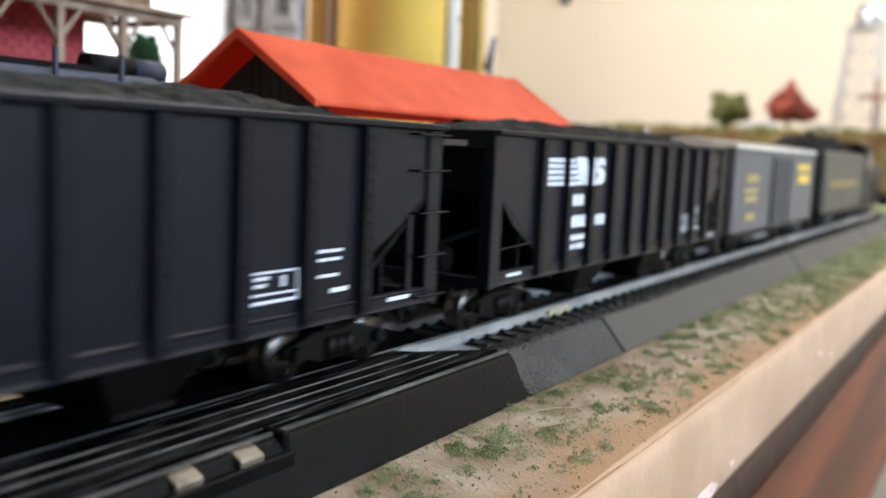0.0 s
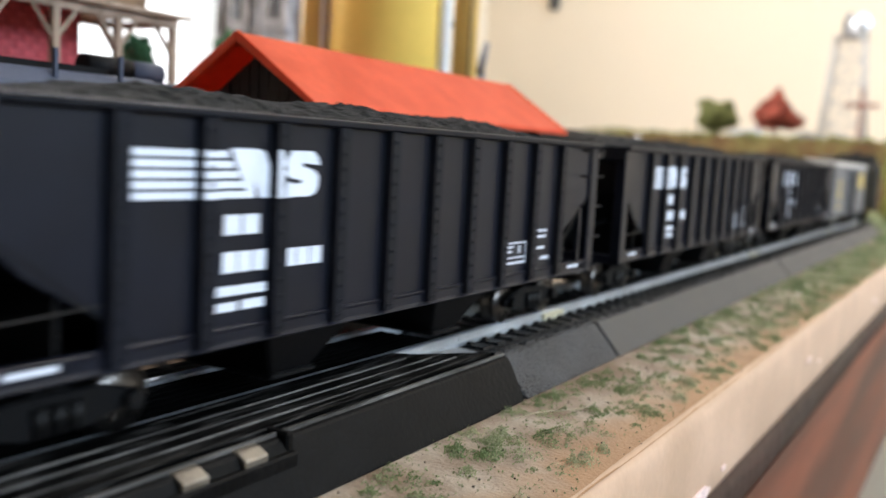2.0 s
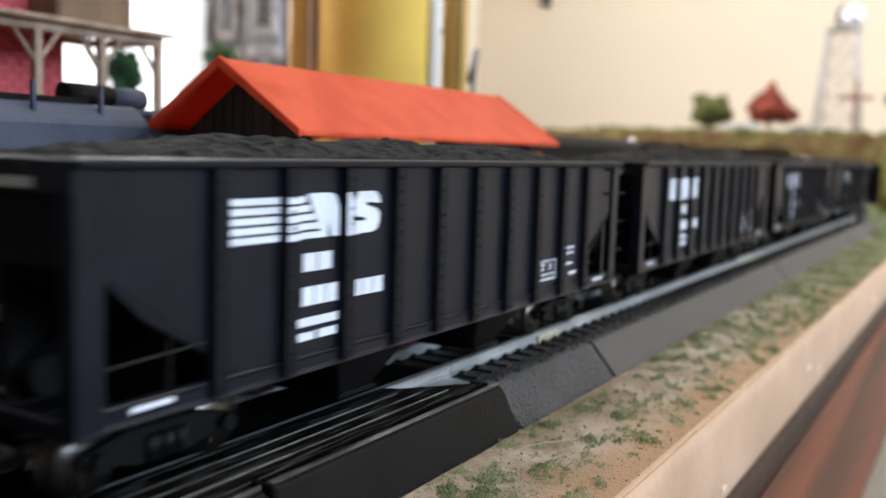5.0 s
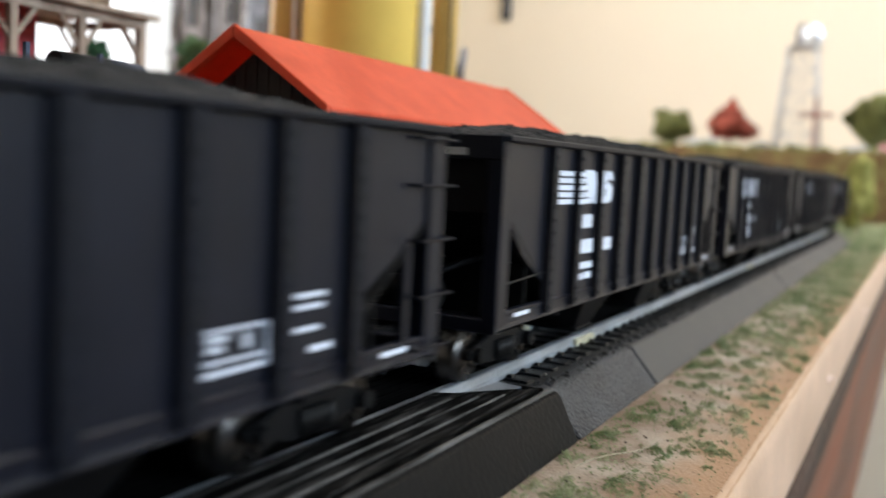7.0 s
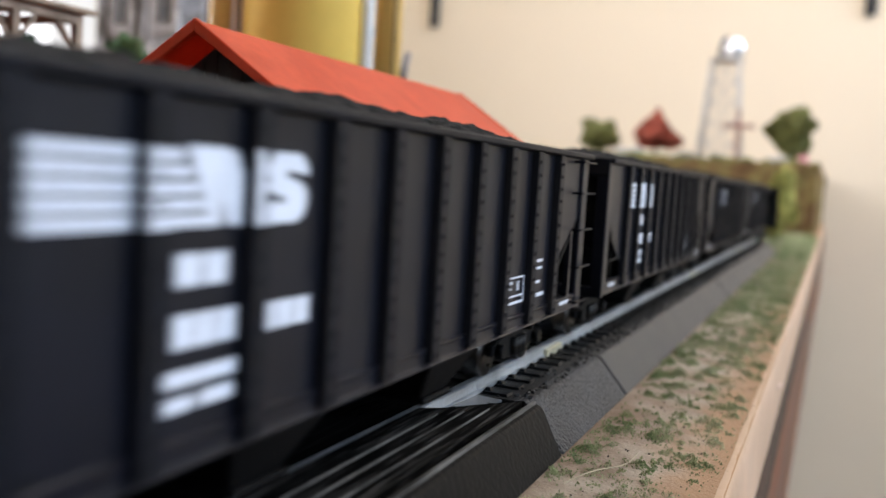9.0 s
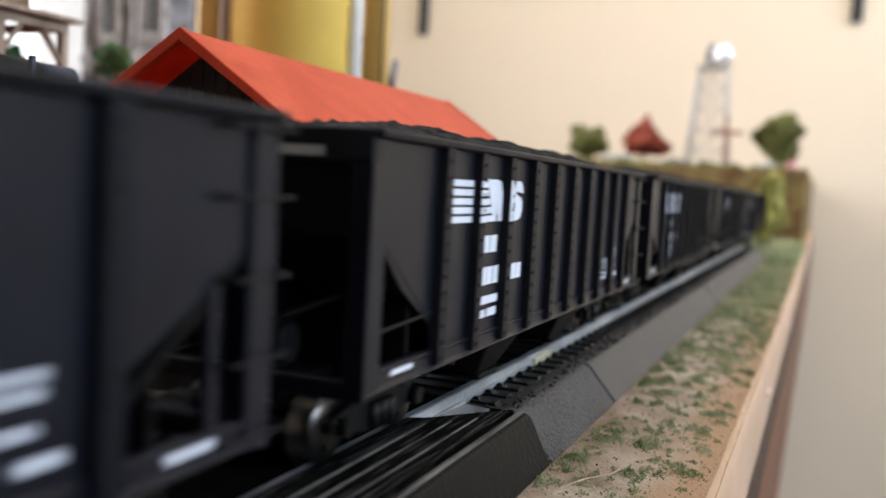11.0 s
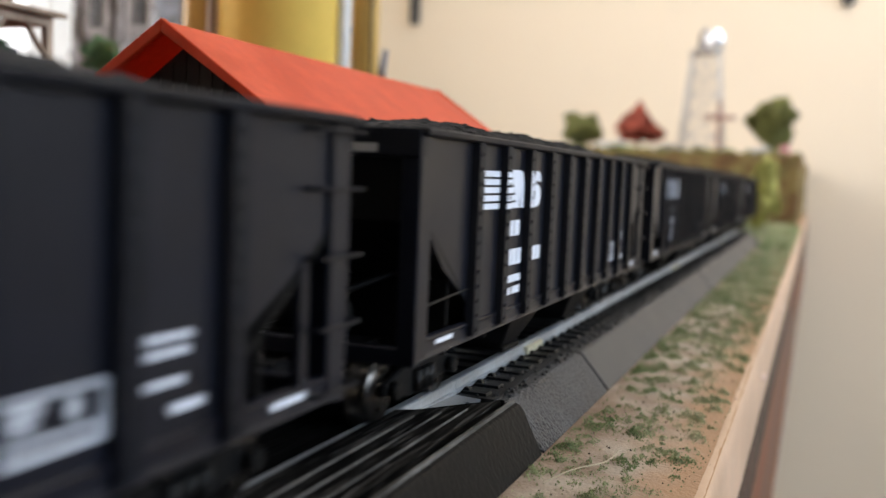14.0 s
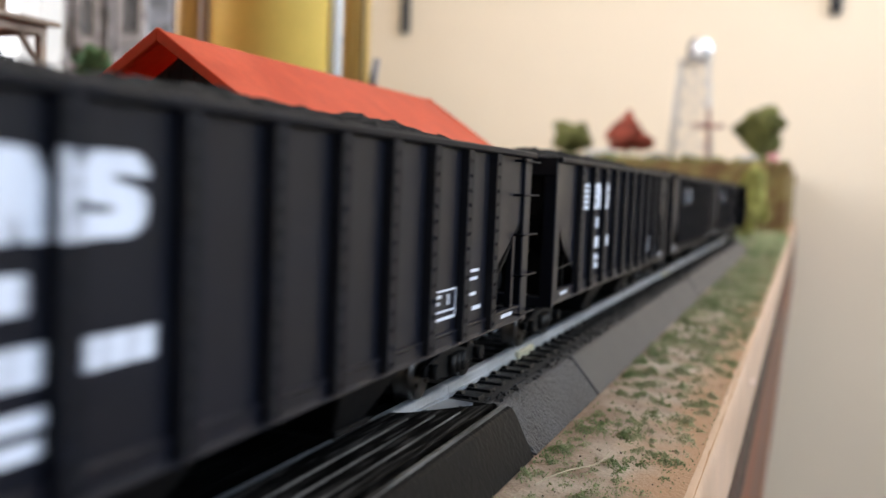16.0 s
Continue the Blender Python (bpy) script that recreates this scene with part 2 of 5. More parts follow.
def tube(bm, a, b, r0, r1=None, n=12, caps=True):
    """A round bar from a to b."""
    a, b = Vector(a), Vector(b)
    r1 = r0 if r1 is None else r1
    q = (b - a).to_track_quat("Z", "Y")
    rings = []
    for p, r in ((a, r0), (b, r1)):
        rings.append([bm.verts.new(p + q @ Vector((r * math.cos(2 * math.pi * i / n), r * math.sin(2 * math.pi * i / n), 0))) for i in range(n)])
    for i in range(n):
        f = bm.faces.new((rings[0][i], rings[0][(i + 1) % n], rings[1][(i + 1) % n], rings[1][i]))
        f.smooth = n > 6
    if caps:
        bm.faces.new(rings[0][::-1])
        bm.faces.new(rings[1])


def turned(bm, centre, profile, axis="z", n=24):
    """A turned body: profile of (radius, height) round an axis."""
    rings = []
    for r, h in profile:
        ring = []
        for i in range(n):
            c, s = r * math.cos(2 * math.pi * i / n), r * math.sin(2 * math.pi * i / n)
            p = {"z": (c, s, h), "x": (h, c, s), "y": (s, h, c)}[axis]
            ring.append(bm.verts.new(Vector(centre) + Vector(p)))
        rings.append(ring)
    for a, b in zip(rings, rings[1:]):
        for i in range(n):
            f = bm.faces.new((a[i], a[(i + 1) % n], b[(i + 1) % n], b[i]))
            f.smooth = True
    bm.faces.new(rings[0][::-1])
    bm.faces.new(rings[-1])


def prism(bm, outline, axis, lo, hi):
    """An outline pushed along an axis. Outline points are in the other two axes, in the order x, y, z."""
    def at(p, h):
        return {"x": (h, p[0], p[1]), "y": (p[0], h, p[1]), "z": (p[0], p[1], h)}[axis]
    a = [bm.verts.new(at(p, lo)) for p in outline]
    b = [bm.verts.new(at(p, hi)) for p in outline]
    n = len(outline)
    bm.faces.new(a)
    bm.faces.new(b[::-1])
    for i in range(n):
        bm.faces.new((a[i], b[i], b[(i + 1) % n], a[(i + 1) % n]))


def clump(bm, centre, size, rng, flat=1.0):
    """A small uneven lump."""
    v = [Vector(p) for p in ((1, 0, 0), (-1, 0, 0), (0, 1, 0), (0, -1, 0), (0, 0, 1), (0, 0, -1))]
    c = Vector(centre)
    q = Euler((rng.uniform(0, 6), rng.uniform(0, 6), rng.uniform(0, 6))).to_quaternion()
    w = []
    for p in v:
        d = q @ (p * size * rng.uniform(0.5, 1.2))
        d.z *= flat
        w.append(bm.verts.new(c + d))
    for f in ((0, 2, 4), (2, 1, 4), (1, 3, 4), (3, 0, 4), (2, 0, 5), (1, 2, 5), (3, 1, 5), (0, 3, 5)):
        bm.faces.new([w[i] for i in f])


def leaf(bm, centre, size, rng):
    """A small folded leaf."""
    q = Euler((rng.uniform(0, 6), rng.uniform(0, 6), rng.uniform(0, 6))).to_quaternion()
    c = Vector(centre)
    w = [bm.verts.new(c + q @ (Vector(p) * size)) for p in ((-0.5, 0, 0), (0, -1, 0.2), (0, 1, 0.2), (0.5, 0, 0))]
    bm.faces.new((w[0], w[1], w[2]))
    bm.faces.new((w[1], w[3], w[2]))


def mesh_of(name, bm, material, bevel=0.0):
    if bevel:
        bmesh.ops.bevel(bm, geom=bm.edges[:], offset=bevel, segments=1, affect="EDGES", clamp_overlap=True)
    bmesh.ops.recalc_face_normals(bm, faces=bm.faces[:])
    me = bpy.data.meshes.new(name)
    bm.to_mesh(me)
    bm.free()
    me.materials.append(material)
    return me


def part(name, bm, material, parent, label="", bevel=0.0, at=None):
    ob = new(name, mesh_of(name, bm, material, bevel))
    ob.parent = parent
    if at is not None:
        ob.matrix_basis = at
    return tagged(ob, label) if label else ob


def thing(name, label, category, at=None, group="", kind=""):
    ob = new(name)
    ob.empty_display_size = 0.02
    if at is not None:
        ob.matrix_basis = at
    return tagged(ob, label, category, group, kind)


def solid(name, bm, material, label, category="", kind="structure", bevel=0.0):
    return tagged(new(name, mesh_of(name, bm, material, bevel)), label, category, "", kind)


B = bmesh.new
RT = 0.0112  # rail top over the board
STRAIGHT, RADIUS, LOOP = 0.89, 0.457, 0.22  # where the curve begins, its radius, and that of the loop in the hill


def on_line(s):
    """Place and heading (degrees) on the main line, s metres from the origin."""
    if s <= STRAIGHT:
        return 0.0, s, 0.0
    a = (s - STRAIGHT) / RADIUS
    if a < math.pi / 4:
        return -RADIUS * (1 - math.cos(a)), STRAIGHT + RADIUS * math.sin(a), math.degrees(a)
    u, r = s - STRAIGHT - RADIUS * math.pi / 4, math.sqrt(0.5)
    x, y = -RADIUS * (1 - r), STRAIGHT + RADIUS * r
    if u < 0.652:
        return x - u * r, y + u * r, 45.0
    # a loop inside the hill
    b = (u - 0.652) / LOOP
    h = math.pi / 4 - b
    cx, cy = x - 0.652 * r + LOOP * r, y + 0.652 * r + LOOP * r
    return cx - LOOP * math.cos(h), cy - LOOP * math.sin(h), math.degrees(h)

# ---- the room ----
def wall_with_opening(name, axis, at0, at1, lo, hi, z0, z1, opening, label, paint=None):
    """A wall slab with one opening (from, to, bottom, top)."""
    bm = B()
    spans = [(lo, opening[0], z0, z1), (opening[1], hi, z0, z1), (opening[0], opening[1], z0, opening[2]), (opening[0], opening[1], opening[3], z1)] if opening else [(lo, hi, z0, z1)]
    for a, b, c, d in spans:
        if axis == "x":
            box(bm, at0, at1, a, b, c, d)
        else:
            box(bm, a, b, at0, at1, c, d)
    return solid(name, bm, paint or WALL, label, "wall")


def window(name, axis, place, lo, hi, z0, z1, label):
    w = thing(name, label, "window", kind="structure")
    def bar(nm, a, b, c, d, half=0.025):
        bm = B()
        if axis == "x":
            box(bm, place - half, place + half, a, b, c, d)
        else:
            box(bm, a, b, place - half, place + half, c, d)
        part(nm, bm, FRAME, w, bevel=0.003)
    bar("window_frame", lo, lo + 0.05, z0, z1)
    bar("window_frame", hi - 0.05, hi, z0, z1)
    bar("window_frame", lo + 0.05, hi - 0.05, z0, z0 + 0.05)
    bar("window_frame", lo + 0.05, hi - 0.05, z1 - 0.05, z1)
    bar("window_sill", lo - 0.03, hi + 0.03, z0 - 0.03, z0 - 0.003, 0.07)
    return w


bm = B()
box(bm, -1.2, 3.5, -2.8, 2.3, -1.0, -0.9)
solid("floor", bm, FLOOR, "brown carpeted floor of the room", "floor")
bm = B()
box(bm, -1.2, 3.5, -2.8, 2.3, 1.5, 1.6)
solid("ceiling", bm, CEIL, "white painted ceiling of the room", "ceiling")
wall_with_opening("wall_north", "y", 2.1, 2.2, -1.2, 3.5, -0.9, 1.5, None, "cream painted wall behind the railway layout")
wall_with_opening("wall_west", "x", -1.1, -1.0, -2.7, 2.1, -0.9, 1.5, (0.0, 1.25, 0.03, 1.05), "cream painted wall with a bright window")
wall_with_opening("wall_east", "x", 3.3, 3.4, -2.7, 2.1, -0.9, 1.5, (-0.4, 1.9, 0.58, 1.46), "blue grey painted wall with a wide high window", PANEL)
wall_with_opening("wall_south", "y", -2.8, -2.7, -1.0, 3.3, -0.9, 1.5, None, "cream painted wall of the room")
window("window_1", "x", -1.05, 0.0, 1.25, 0.03, 1.05, "white framed window with bright daylight")
window("window_2", "x", 3.35, -0.4, 1.9, 0.58, 1.46, "wide high white framed window with daylight")
glow = bpy.data.materials.new("bright_sky")
glow.use_nodes = True
glow.node_tree.nodes.clear()
em, out = glow.node_tree.nodes.new("ShaderNodeEmission"), glow.node_tree.nodes.new("ShaderNodeOutputMaterial")
em.inputs[0].default_value, em.inputs[1].default_value = (1.0, 0.99, 0.97, 1), 2.2
glow.node_tree.links.new(em.outputs[0], out.inputs[0])
bm = B()
box(bm, -1.52, -1.50, -0.8, 2.6, -0.8, 2.0)
solid("backdrop", bm, glow, "bright overcast sky outside the window", "sky")
lampbody = thing("ceiling_light", "white rectangular ceiling light", "ceiling light")
for a in ((0.08, 1.12, 0.93, 0.945), (0.08, 1.12, 1.455, 1.47), (0.08, 0.095, 0.945, 1.455), (1.105, 1.12, 0.945, 1.455)):
    bm = B()
    box(bm, *a, 1.45, 1.499)
    part("frame", bm, FRAME, lampbody, bevel=0.002)

# ---- the layout board ----
EDGE = 0.0545


def ground_z(x):
    """The ground falls away gently from the track towards the board's edge."""
    return 0.0 if x < 0.026 else -0.0002 - 0.000039 * ((x - 0.026) * 1000) ** 1.28


bm = B()
xs = [-1.0, -0.6, -0.3, -0.15, -0.03] + [0.026 + 0.00272 * i for i in range(11)]
ys = [-2.66 + 0.02 * i for i in range(238)]
grid = [[bm.verts.new((x, y, ground_z(x) + (0.0004 * noise.noise((x * 120, y * 120, 0)) if x > 0.026 else 0))) for x in xs] for y in ys]
for a, b in zip(grid, grid[1:]):
    for i in range(len(xs) - 1):
        bm.faces.new((a[i], a[i + 1], b[i + 1], b[i])).smooth = True
nt = GROUND.node_tree
tc = nt.nodes.new("ShaderNodeTexCoord")
sp = nt.nodes.new("ShaderNodeSeparateXYZ")
nz = nt.nodes.new("ShaderNodeTexNoise")
nz.inputs["Scale"].default_value = 90
ad = nt.nodes.new("ShaderNodeMath")
ad.operation = "MULTIPLY_ADD"
ad.inputs[1].default_value = 0.022
mr = nt.nodes.new("ShaderNodeMapRange")
mr.inputs["From Min"].default_value, mr.inputs["From Max"].default_value = 0.049, 0.060
mx = nt.nodes.new("ShaderNodeMix")
mx.data_type = "RGBA"
mx.inputs[7].default_value = (0.33, 0.196, 0.105, 1)
nt.links.new(tc.outputs["Object"], sp.inputs[0])
nt.links.new(tc.outputs["Object"], nz.inputs["Vector"])
nt.links.new(nz.outputs[0], ad.inputs[0])
nt.links.new(sp.outputs["X"], ad.inputs[2])
nt.links.new(ad.outputs[0], mr.inputs[0])
nt.links.new(mr.outputs[0], mx.inputs[0])
old = nt.nodes["Principled BSDF"].inputs["Base Color"].links[0].from_socket
nt.links.new(old, mx.inputs[6])
nt.links.new(mx.outputs[2], nt.nodes["Principled BSDF"].inputs["Base Color"])
solid("ground", bm, GROUND, "sandy brown scenic ground of the railway layout", "ground")
YS = [-2.66, -1.5, -0.6, -0.1] + [0.0025 * i for i in range(400)] + [1.05, 1.4, 1.8, 2.08]


def worn(rows, material, name, label):
    """A strip along the board: rows of points (x, z), one list for each y of YS."""
    bm = B()
    rings = [[bm.verts.new((x, y, z)) for x, z in pts] for y, pts in zip(YS, rows)]
    m = len(rings[0])
    for a, b in zip(rings, rings[1:]):
        for i in range(m):
            bm.faces.new((a[i], a[(i + 1) % m], b[(i + 1) % m], b[i])).smooth = True
    bm.faces.new(rings[0])
    bm.faces.new(rings[-1])
    bmesh.ops.recalc_face_normals(bm, faces=bm.faces)
    return solid(name, bm, material, label, "trim")


def wobble(y, k, size):
    return size * (noise.noise((y * 70, k, 0)) + 0.6 * noise.noise((y * 260, k, 5)))


# the painted edge of the board, a dark worn batten under it, and the wooden panel below
rows = []
for y in YS:
    e, d, w = wobble(y, 1, 0.00022), wobble(y, 2, 0.0005), wobble(y, 3, 0.0005)
    rows.append([(0.0460, -0.0250), (EDGE - 0.0003, -0.0262), (EDGE + e, -0.0246 + d), (EDGE - 0.0001 + 0.5 * e, -0.0150), (EDGE - 0.0004, -0.0068), (EDGE - 0.0009, -0.0040 + 0.4 * w), (0.0527 + w, ground_z(0.0527) + 0.0003), (0.0500, ground_z(0.050) - 0.0008), (0.0460, -0.0070)])
worn(rows, TAN, "edge_strip", "pinkish tan painted edge of the board")
rows = []
for y in YS:
    a, b, c = wobble(y, 7, 0.0007), wobble(y, 8, 0.0007), wobble(y, 9, 0.0004)
    rows.append([(0.0480, -0.0268), (0.0480, -0.0372), (EDGE + 0.0006, -0.0370 + 0.5 * b), (EDGE + 0.0015 + c, -0.0345 + b), (EDGE + 0.0017 + c, -0.0295 + a), (EDGE + 0.0010 + c, -0.0264 + a), (EDGE - 0.0006, -0.0259)])
worn(rows, DARKEDGE, "edge_trim", "dark stained worn wooden batten along the board")
bm = B()
box(bm, 0.0440, EDGE + 0.0007, -2.66, 2.08, -0.130, -0.0376)
solid("fascia", bm, FASCIA, "varnished red brown wooden fascia board", "fascia")
bm = B()
box(bm, -1.0, EDGE - 0.013, -2.66, 2.08, -0.06, -0.0125)
solid("layout_table", bm, SHED, "dark wooden table under the railway layout", "table")


nt = TAN.node_tree
tc, sp, nz = nt.nodes.new("ShaderNodeTexCoord"), nt.nodes.new("ShaderNodeSeparateXYZ"), nt.nodes.new("ShaderNodeTexNoise")
nz.inputs["Scale"].default_value = 70
ad = nt.nodes.new("ShaderNodeMath")
ad.operation, ad.inputs[1].default_value = "MULTIPLY_ADD", 0.005
mr = nt.nodes.new("ShaderNodeMapRange")
mr.inputs["From Min"].default_value, mr.inputs["From Max"].default_value = 0.0015, -0.0015
mx = nt.nodes.new("ShaderNodeMix")
mx.data_type = "RGBA"
mx.inputs[6].default_value = (0.33, 0.196, 0.105, 1)
old = nt.nodes["Principled BSDF"].inputs["Base Color"].links[0].from_socket
for a, b in ((tc.outputs["Object"], sp.inputs[0]), (tc.outputs["Object"], nz.inputs["Vector"]), (nz.outputs[0], ad.inputs[0]), (sp.outputs["Z"], ad.inputs[2]),
             (ad.outputs[0], mr.inputs[0]), (mr.outputs[0], mx.inputs[0]), (old, mx.inputs[7]), (mx.outputs[2], nt.nodes["Principled BSDF"].inputs["Base Color"])):
    nt.links.new(a, b)


# ---- track ----
def bed_outline(k=1.0):
    return [(-0.026, 0.0), (0.026, 0.0), (0.0192, 0.0079), (0.0182, 0.0082), (0.0164, 0.0080), (-0.0164, 0.0080), (-0.0182, 0.0082), (-0.0192, 0.0079)]


def rail_outline(x):
    return [(x - 0.0012, 0.0086), (x + 0.0012, 0.0086), (x + 0.0012, 0.0092), (x + 0.00085, 0.0094), (x + 0.00080, 0.0102), (x + 0.0009, 0.0104),
            (x + 0.0009, RT - 0.0002), (x + 0.0006, RT), (x - 0.0006, RT), (x - 0.0009, RT - 0.0002), (x - 0.0009, 0.0104), (x - 0.00080, 0.0102), (x - 0.00085, 0.0094), (x - 0.0012, 0.0092)]


bm = B()
hexa(bm, [(-0.0150, -0.0020, 0.0070), (0.0150, -0.0020, 0.0070), (0.0150, 0.0020, 0.0070), (-0.0150, 0.0020, 0.0070),
          (-0.0142, -0.0015, 0.0088), (0.0142, -0.0015, 0.0088), (0.0142, 0.0015, 0.0088), (-0.0142, 0.0015, 0.0088)])
for sx in (-1, 1):
    for dx in (-0.0019, 0.0019):
        hexa(bm, [(sx * 0.00825 + dx - 0.0007, -0.0008, 0.0088), (sx * 0.00825 + dx + 0.0007, -0.0008, 0.0088), (sx * 0.00825 + dx + 0.0007, 0.0008, 0.0088), (sx * 0.00825 + dx - 0.0007, 0.0008, 0.0088),
                  (sx * 0.00825 + dx - 0.0004, -0.0005, 0.0093), (sx * 0.00825 + dx + 0.0004, -0.0005, 0.0093), (sx * 0.00825 + dx + 0.0004, 0.0005, 0.0093), (sx * 0.00825 + dx - 0.0004, 0.0005, 0.0093)])
TIE_MESH = mesh_of("tie", bm, TIE)


def track_section(y0, y1, material, label, ties=True, bed=None):
    t = thing("track_section", label, "track", pose(0, y0, 0), group="track sections of the main line")
    bm = B()
    prism(bm, bed if bed else bed_outline(), "y", 0.0007, y1 - y0 - 0.0007)
    part("roadbed", bm, material, t, bevel=0.0003)
    if ties:
        bm = B()
        rng = random.Random(round(y0 * 1000))
        box(bm, -0.0163, 0.0163, 0.0004, y1 - y0 - 0.0004, 0.0072, 0.0083)
        for i in range(int((y1 - y0) * 3600)):
            clump(bm, (rng.choice((-1, 1)) * rng.uniform(0.0102, 0.0184), rng.uniform(0.001, y1 - y0 - 0.001), 0.0084), rng.uniform(0.0003, 0.00062), rng)
        tagged(part("ballast", bm, BALLAST, t, "dark moulded ballast"), kind="stuff")
    for x in (-0.00825, 0.00825):
        bm = B()
        prism(bm, rail_outline(x), "y", 0.0001, y1 - y0 - 0.0001)
        part("rail", bm, RAIL, t, "bright nickel silver rail")
        if ties:
            for dx in (-0.0013, 0.0013):
                bm = B()
                box(bm, x + dx - 0.0005, x + dx + 0.0005, y1 - y0 - 0.0125, y1 - y0 - 0.0004, 0.0086, 0.0104)
                part("rail_joiner", bm, JOINER, t, "pale brass rail joiner", bevel=0.0002)
    if ties:
        n = round((y1 - y0) / 0.0071)
        for i in range(n):
            ob = new("tie", TIE_MESH)
            ob.parent = t
            ob.location = (0, (i + 0.5) * (y1 - y0) / n, 0)
    return t


crossing = track_section(0.0214, 0.25, BLACKBED, "black rerailer track section with grooved decking", ties=False,
                         bed=[(-0.026, 0.0), (0.026, 0.0), (0.0224, 0.0070), (0.0216, 0.0084), (0.0202, 0.0088), (0.0186, 0.0080), (-0.0186, 0.0080), (-0.0202, 0.0088), (-0.0216, 0.0084), (-0.0224, 0.0070)])
track_section(-0.2072, 0.0214, BED, "grey roadbed track section with black ties")
for i in range(10):
    track_section(-0.2072 - 0.2286 * (i + 1), -0.2072 - 0.2286 * i, BED, "grey roadbed track section with black ties")
track_section(0.25, 0.3045, BEDROUGH, "short stippled roadbed track section with black ties")
for i in range(2):
    track_section(0.3045 + 0.2286 * i, 0.3045 + 0.2286 * (i + 1), BED, "grey roadbed track section with black ties")
track_section(0.7617, 0.89, BED, "grey roadbed track section with black ties")

# decking of the rerailer: planks along the rails, cut at a slant at the far end
for k in range(4):
    x0 = 0.0094 + k * 0.00235
    lap = 0.0007 if k == 0 else 0.0
    bm = B()
    e0, e1 = 0.2045 + k * 0.0055, 0.2045 + (k + 0.95) * 0.0055
    z, zz = RT - 0.0003 - 0.00040 * k, RT - 0.0003 - 0.00040 * (k + 0.9)
    rise = 0.0004 if k == 0 else 0.0
    hexa(bm, [(x0 - lap, 0.002, 0.0078), (x0 + 0.0022, 0.002, 0.0078), (x0 + 0.0022, e1 + 0.0012, 0.0078), (x0 - lap, e0 + 0.0012, 0.0078), (x0 - lap, 0.002, z + rise), (x0 + 0.0022, 0.002, zz), (x0 + 0.0022, e1 - 0.001, zz), (x0 - lap, e0 - 0.001, z + rise)])
    part("plank", bm, DECK, crossing, bevel=0.0001)
    if k:
        bm = B()
        prism(bm, [(x0 - 0.00020, z - 0.0004), (x0 + 0.00006, z - 0.0004), (x0 + 0.00002, z + 0.00022), (x0 - 0.00014, z + 0.00022)], "y", 0.003, e0 - 0.006)
        part("ridge", bm, RIDGE, crossing, "worn grey ridge")
bm = B()
prism(bm, [(0.0200, 0.0086), (0.0207, 0.0084), (0.0206, 0.0092), (0.0201, 0.0092)], "y", 0.0, 0.2275)
part("ridge", bm, RIDGE, crossing, "worn grey ridge")
bm = B()
hexa(bm, [(0.0090, 0.2030, 0.0080), (0.0188, 0.2262, 0.0080), (0.0188, 0.2274, 0.0080), (0.0090, 0.2044, 0.0080), (0.0090, 0.2030, RT - 0.0001), (0.0188, 0.2262, 0.0093), (0.0188, 0.2274, 0.0089), (0.0090, 0.2044, RT - 0.0006)])
part("end_rim", bm, DECKIN, crossing, "black slanting rim", bevel=0.0001)
# smooth plates past the slanting ends, outside both rails; window reflection painted pale grey
for sx in (-1, 1):
    bm = B()
    v = [(0.0094, 0.2010, 0.0098), (0.0094, 0.2279, 0.0086), (0.0142, 0.2279, 0.0084), (0.0142, 0.2160, 0.0086)]
    lo = [bm.verts.new((sx * x, y, 0.0078)) for x, y, z in v]
    hi = [bm.verts.new((sx * x, y, z)) for x, y, z in v]
    bm.faces.new(lo)
    bm.faces.new(hi[::-1])
    for a in range(4):
        b = (a + 1) % 4
        bm.faces.new((lo[a], hi[a], hi[b], lo[b]))
    part("guide_plate", bm, PLATE, crossing, "smooth guide plate, its pale grey a painted window sheen")
for k in range(6):
    x0 = -0.0064 + k * 0.00215
    bm = B()
    box(bm, x0, x0 + 0.00195, 0.004, 0.222, 0.0082, RT - 0.0005)
    part("plank", bm, DECKIN, crossing, bevel=0.0002)
for k in range(3):
    bm = B()
    xa, xb = -0.0155 + k * 0.00195, -0.0136 + k * 0.00195
    ea, eb = 0.2045 + (-xa - 0.0094) * 2.34, 0.2045 + (-xb - 0.0094) * 2.34
    hexa(bm, [(xa, 0.004, 0.0082), (xb, 0.004, 0.0082), (xb, eb, 0.0082), (xa, ea, 0.0082), (xa, 0.004, RT - 0.0005), (xb, 0.004, RT - 0.0005), (xb, eb - 0.001, RT - 0.0005), (xa, ea - 0.001, RT - 0.0005)])
    part("plank", bm, DECKIN, crossing, bevel=0.0002)
bm = B()
box(bm, 0.0176, 0.0236, 0.1325, 0.1585, 0.0, 0.0068)
box(bm, 0.0176, 0.0226, 0.1570, 0.1585, 0.0064, 0.0094)
part("contact_housing", bm, BLACKBED, crossing, "black raised terminal housing", bevel=0.0003)
for y in (0.1370, 0.1480):
    bm = B()
    prism(bm, [(0.0200, 0.0065), (0.0232, 0.0065), (0.0232, 0.0078), (0.0214, 0.0087), (0.0200, 0.0090)], "y", y, y + 0.0046)
    part("contact", bm, BRASS, crossing, "bare metal power contact", bevel=0.0002)

# the curve into the hill
curve = thing("curved_track", "grey roadbed curved track with black ties", "track")


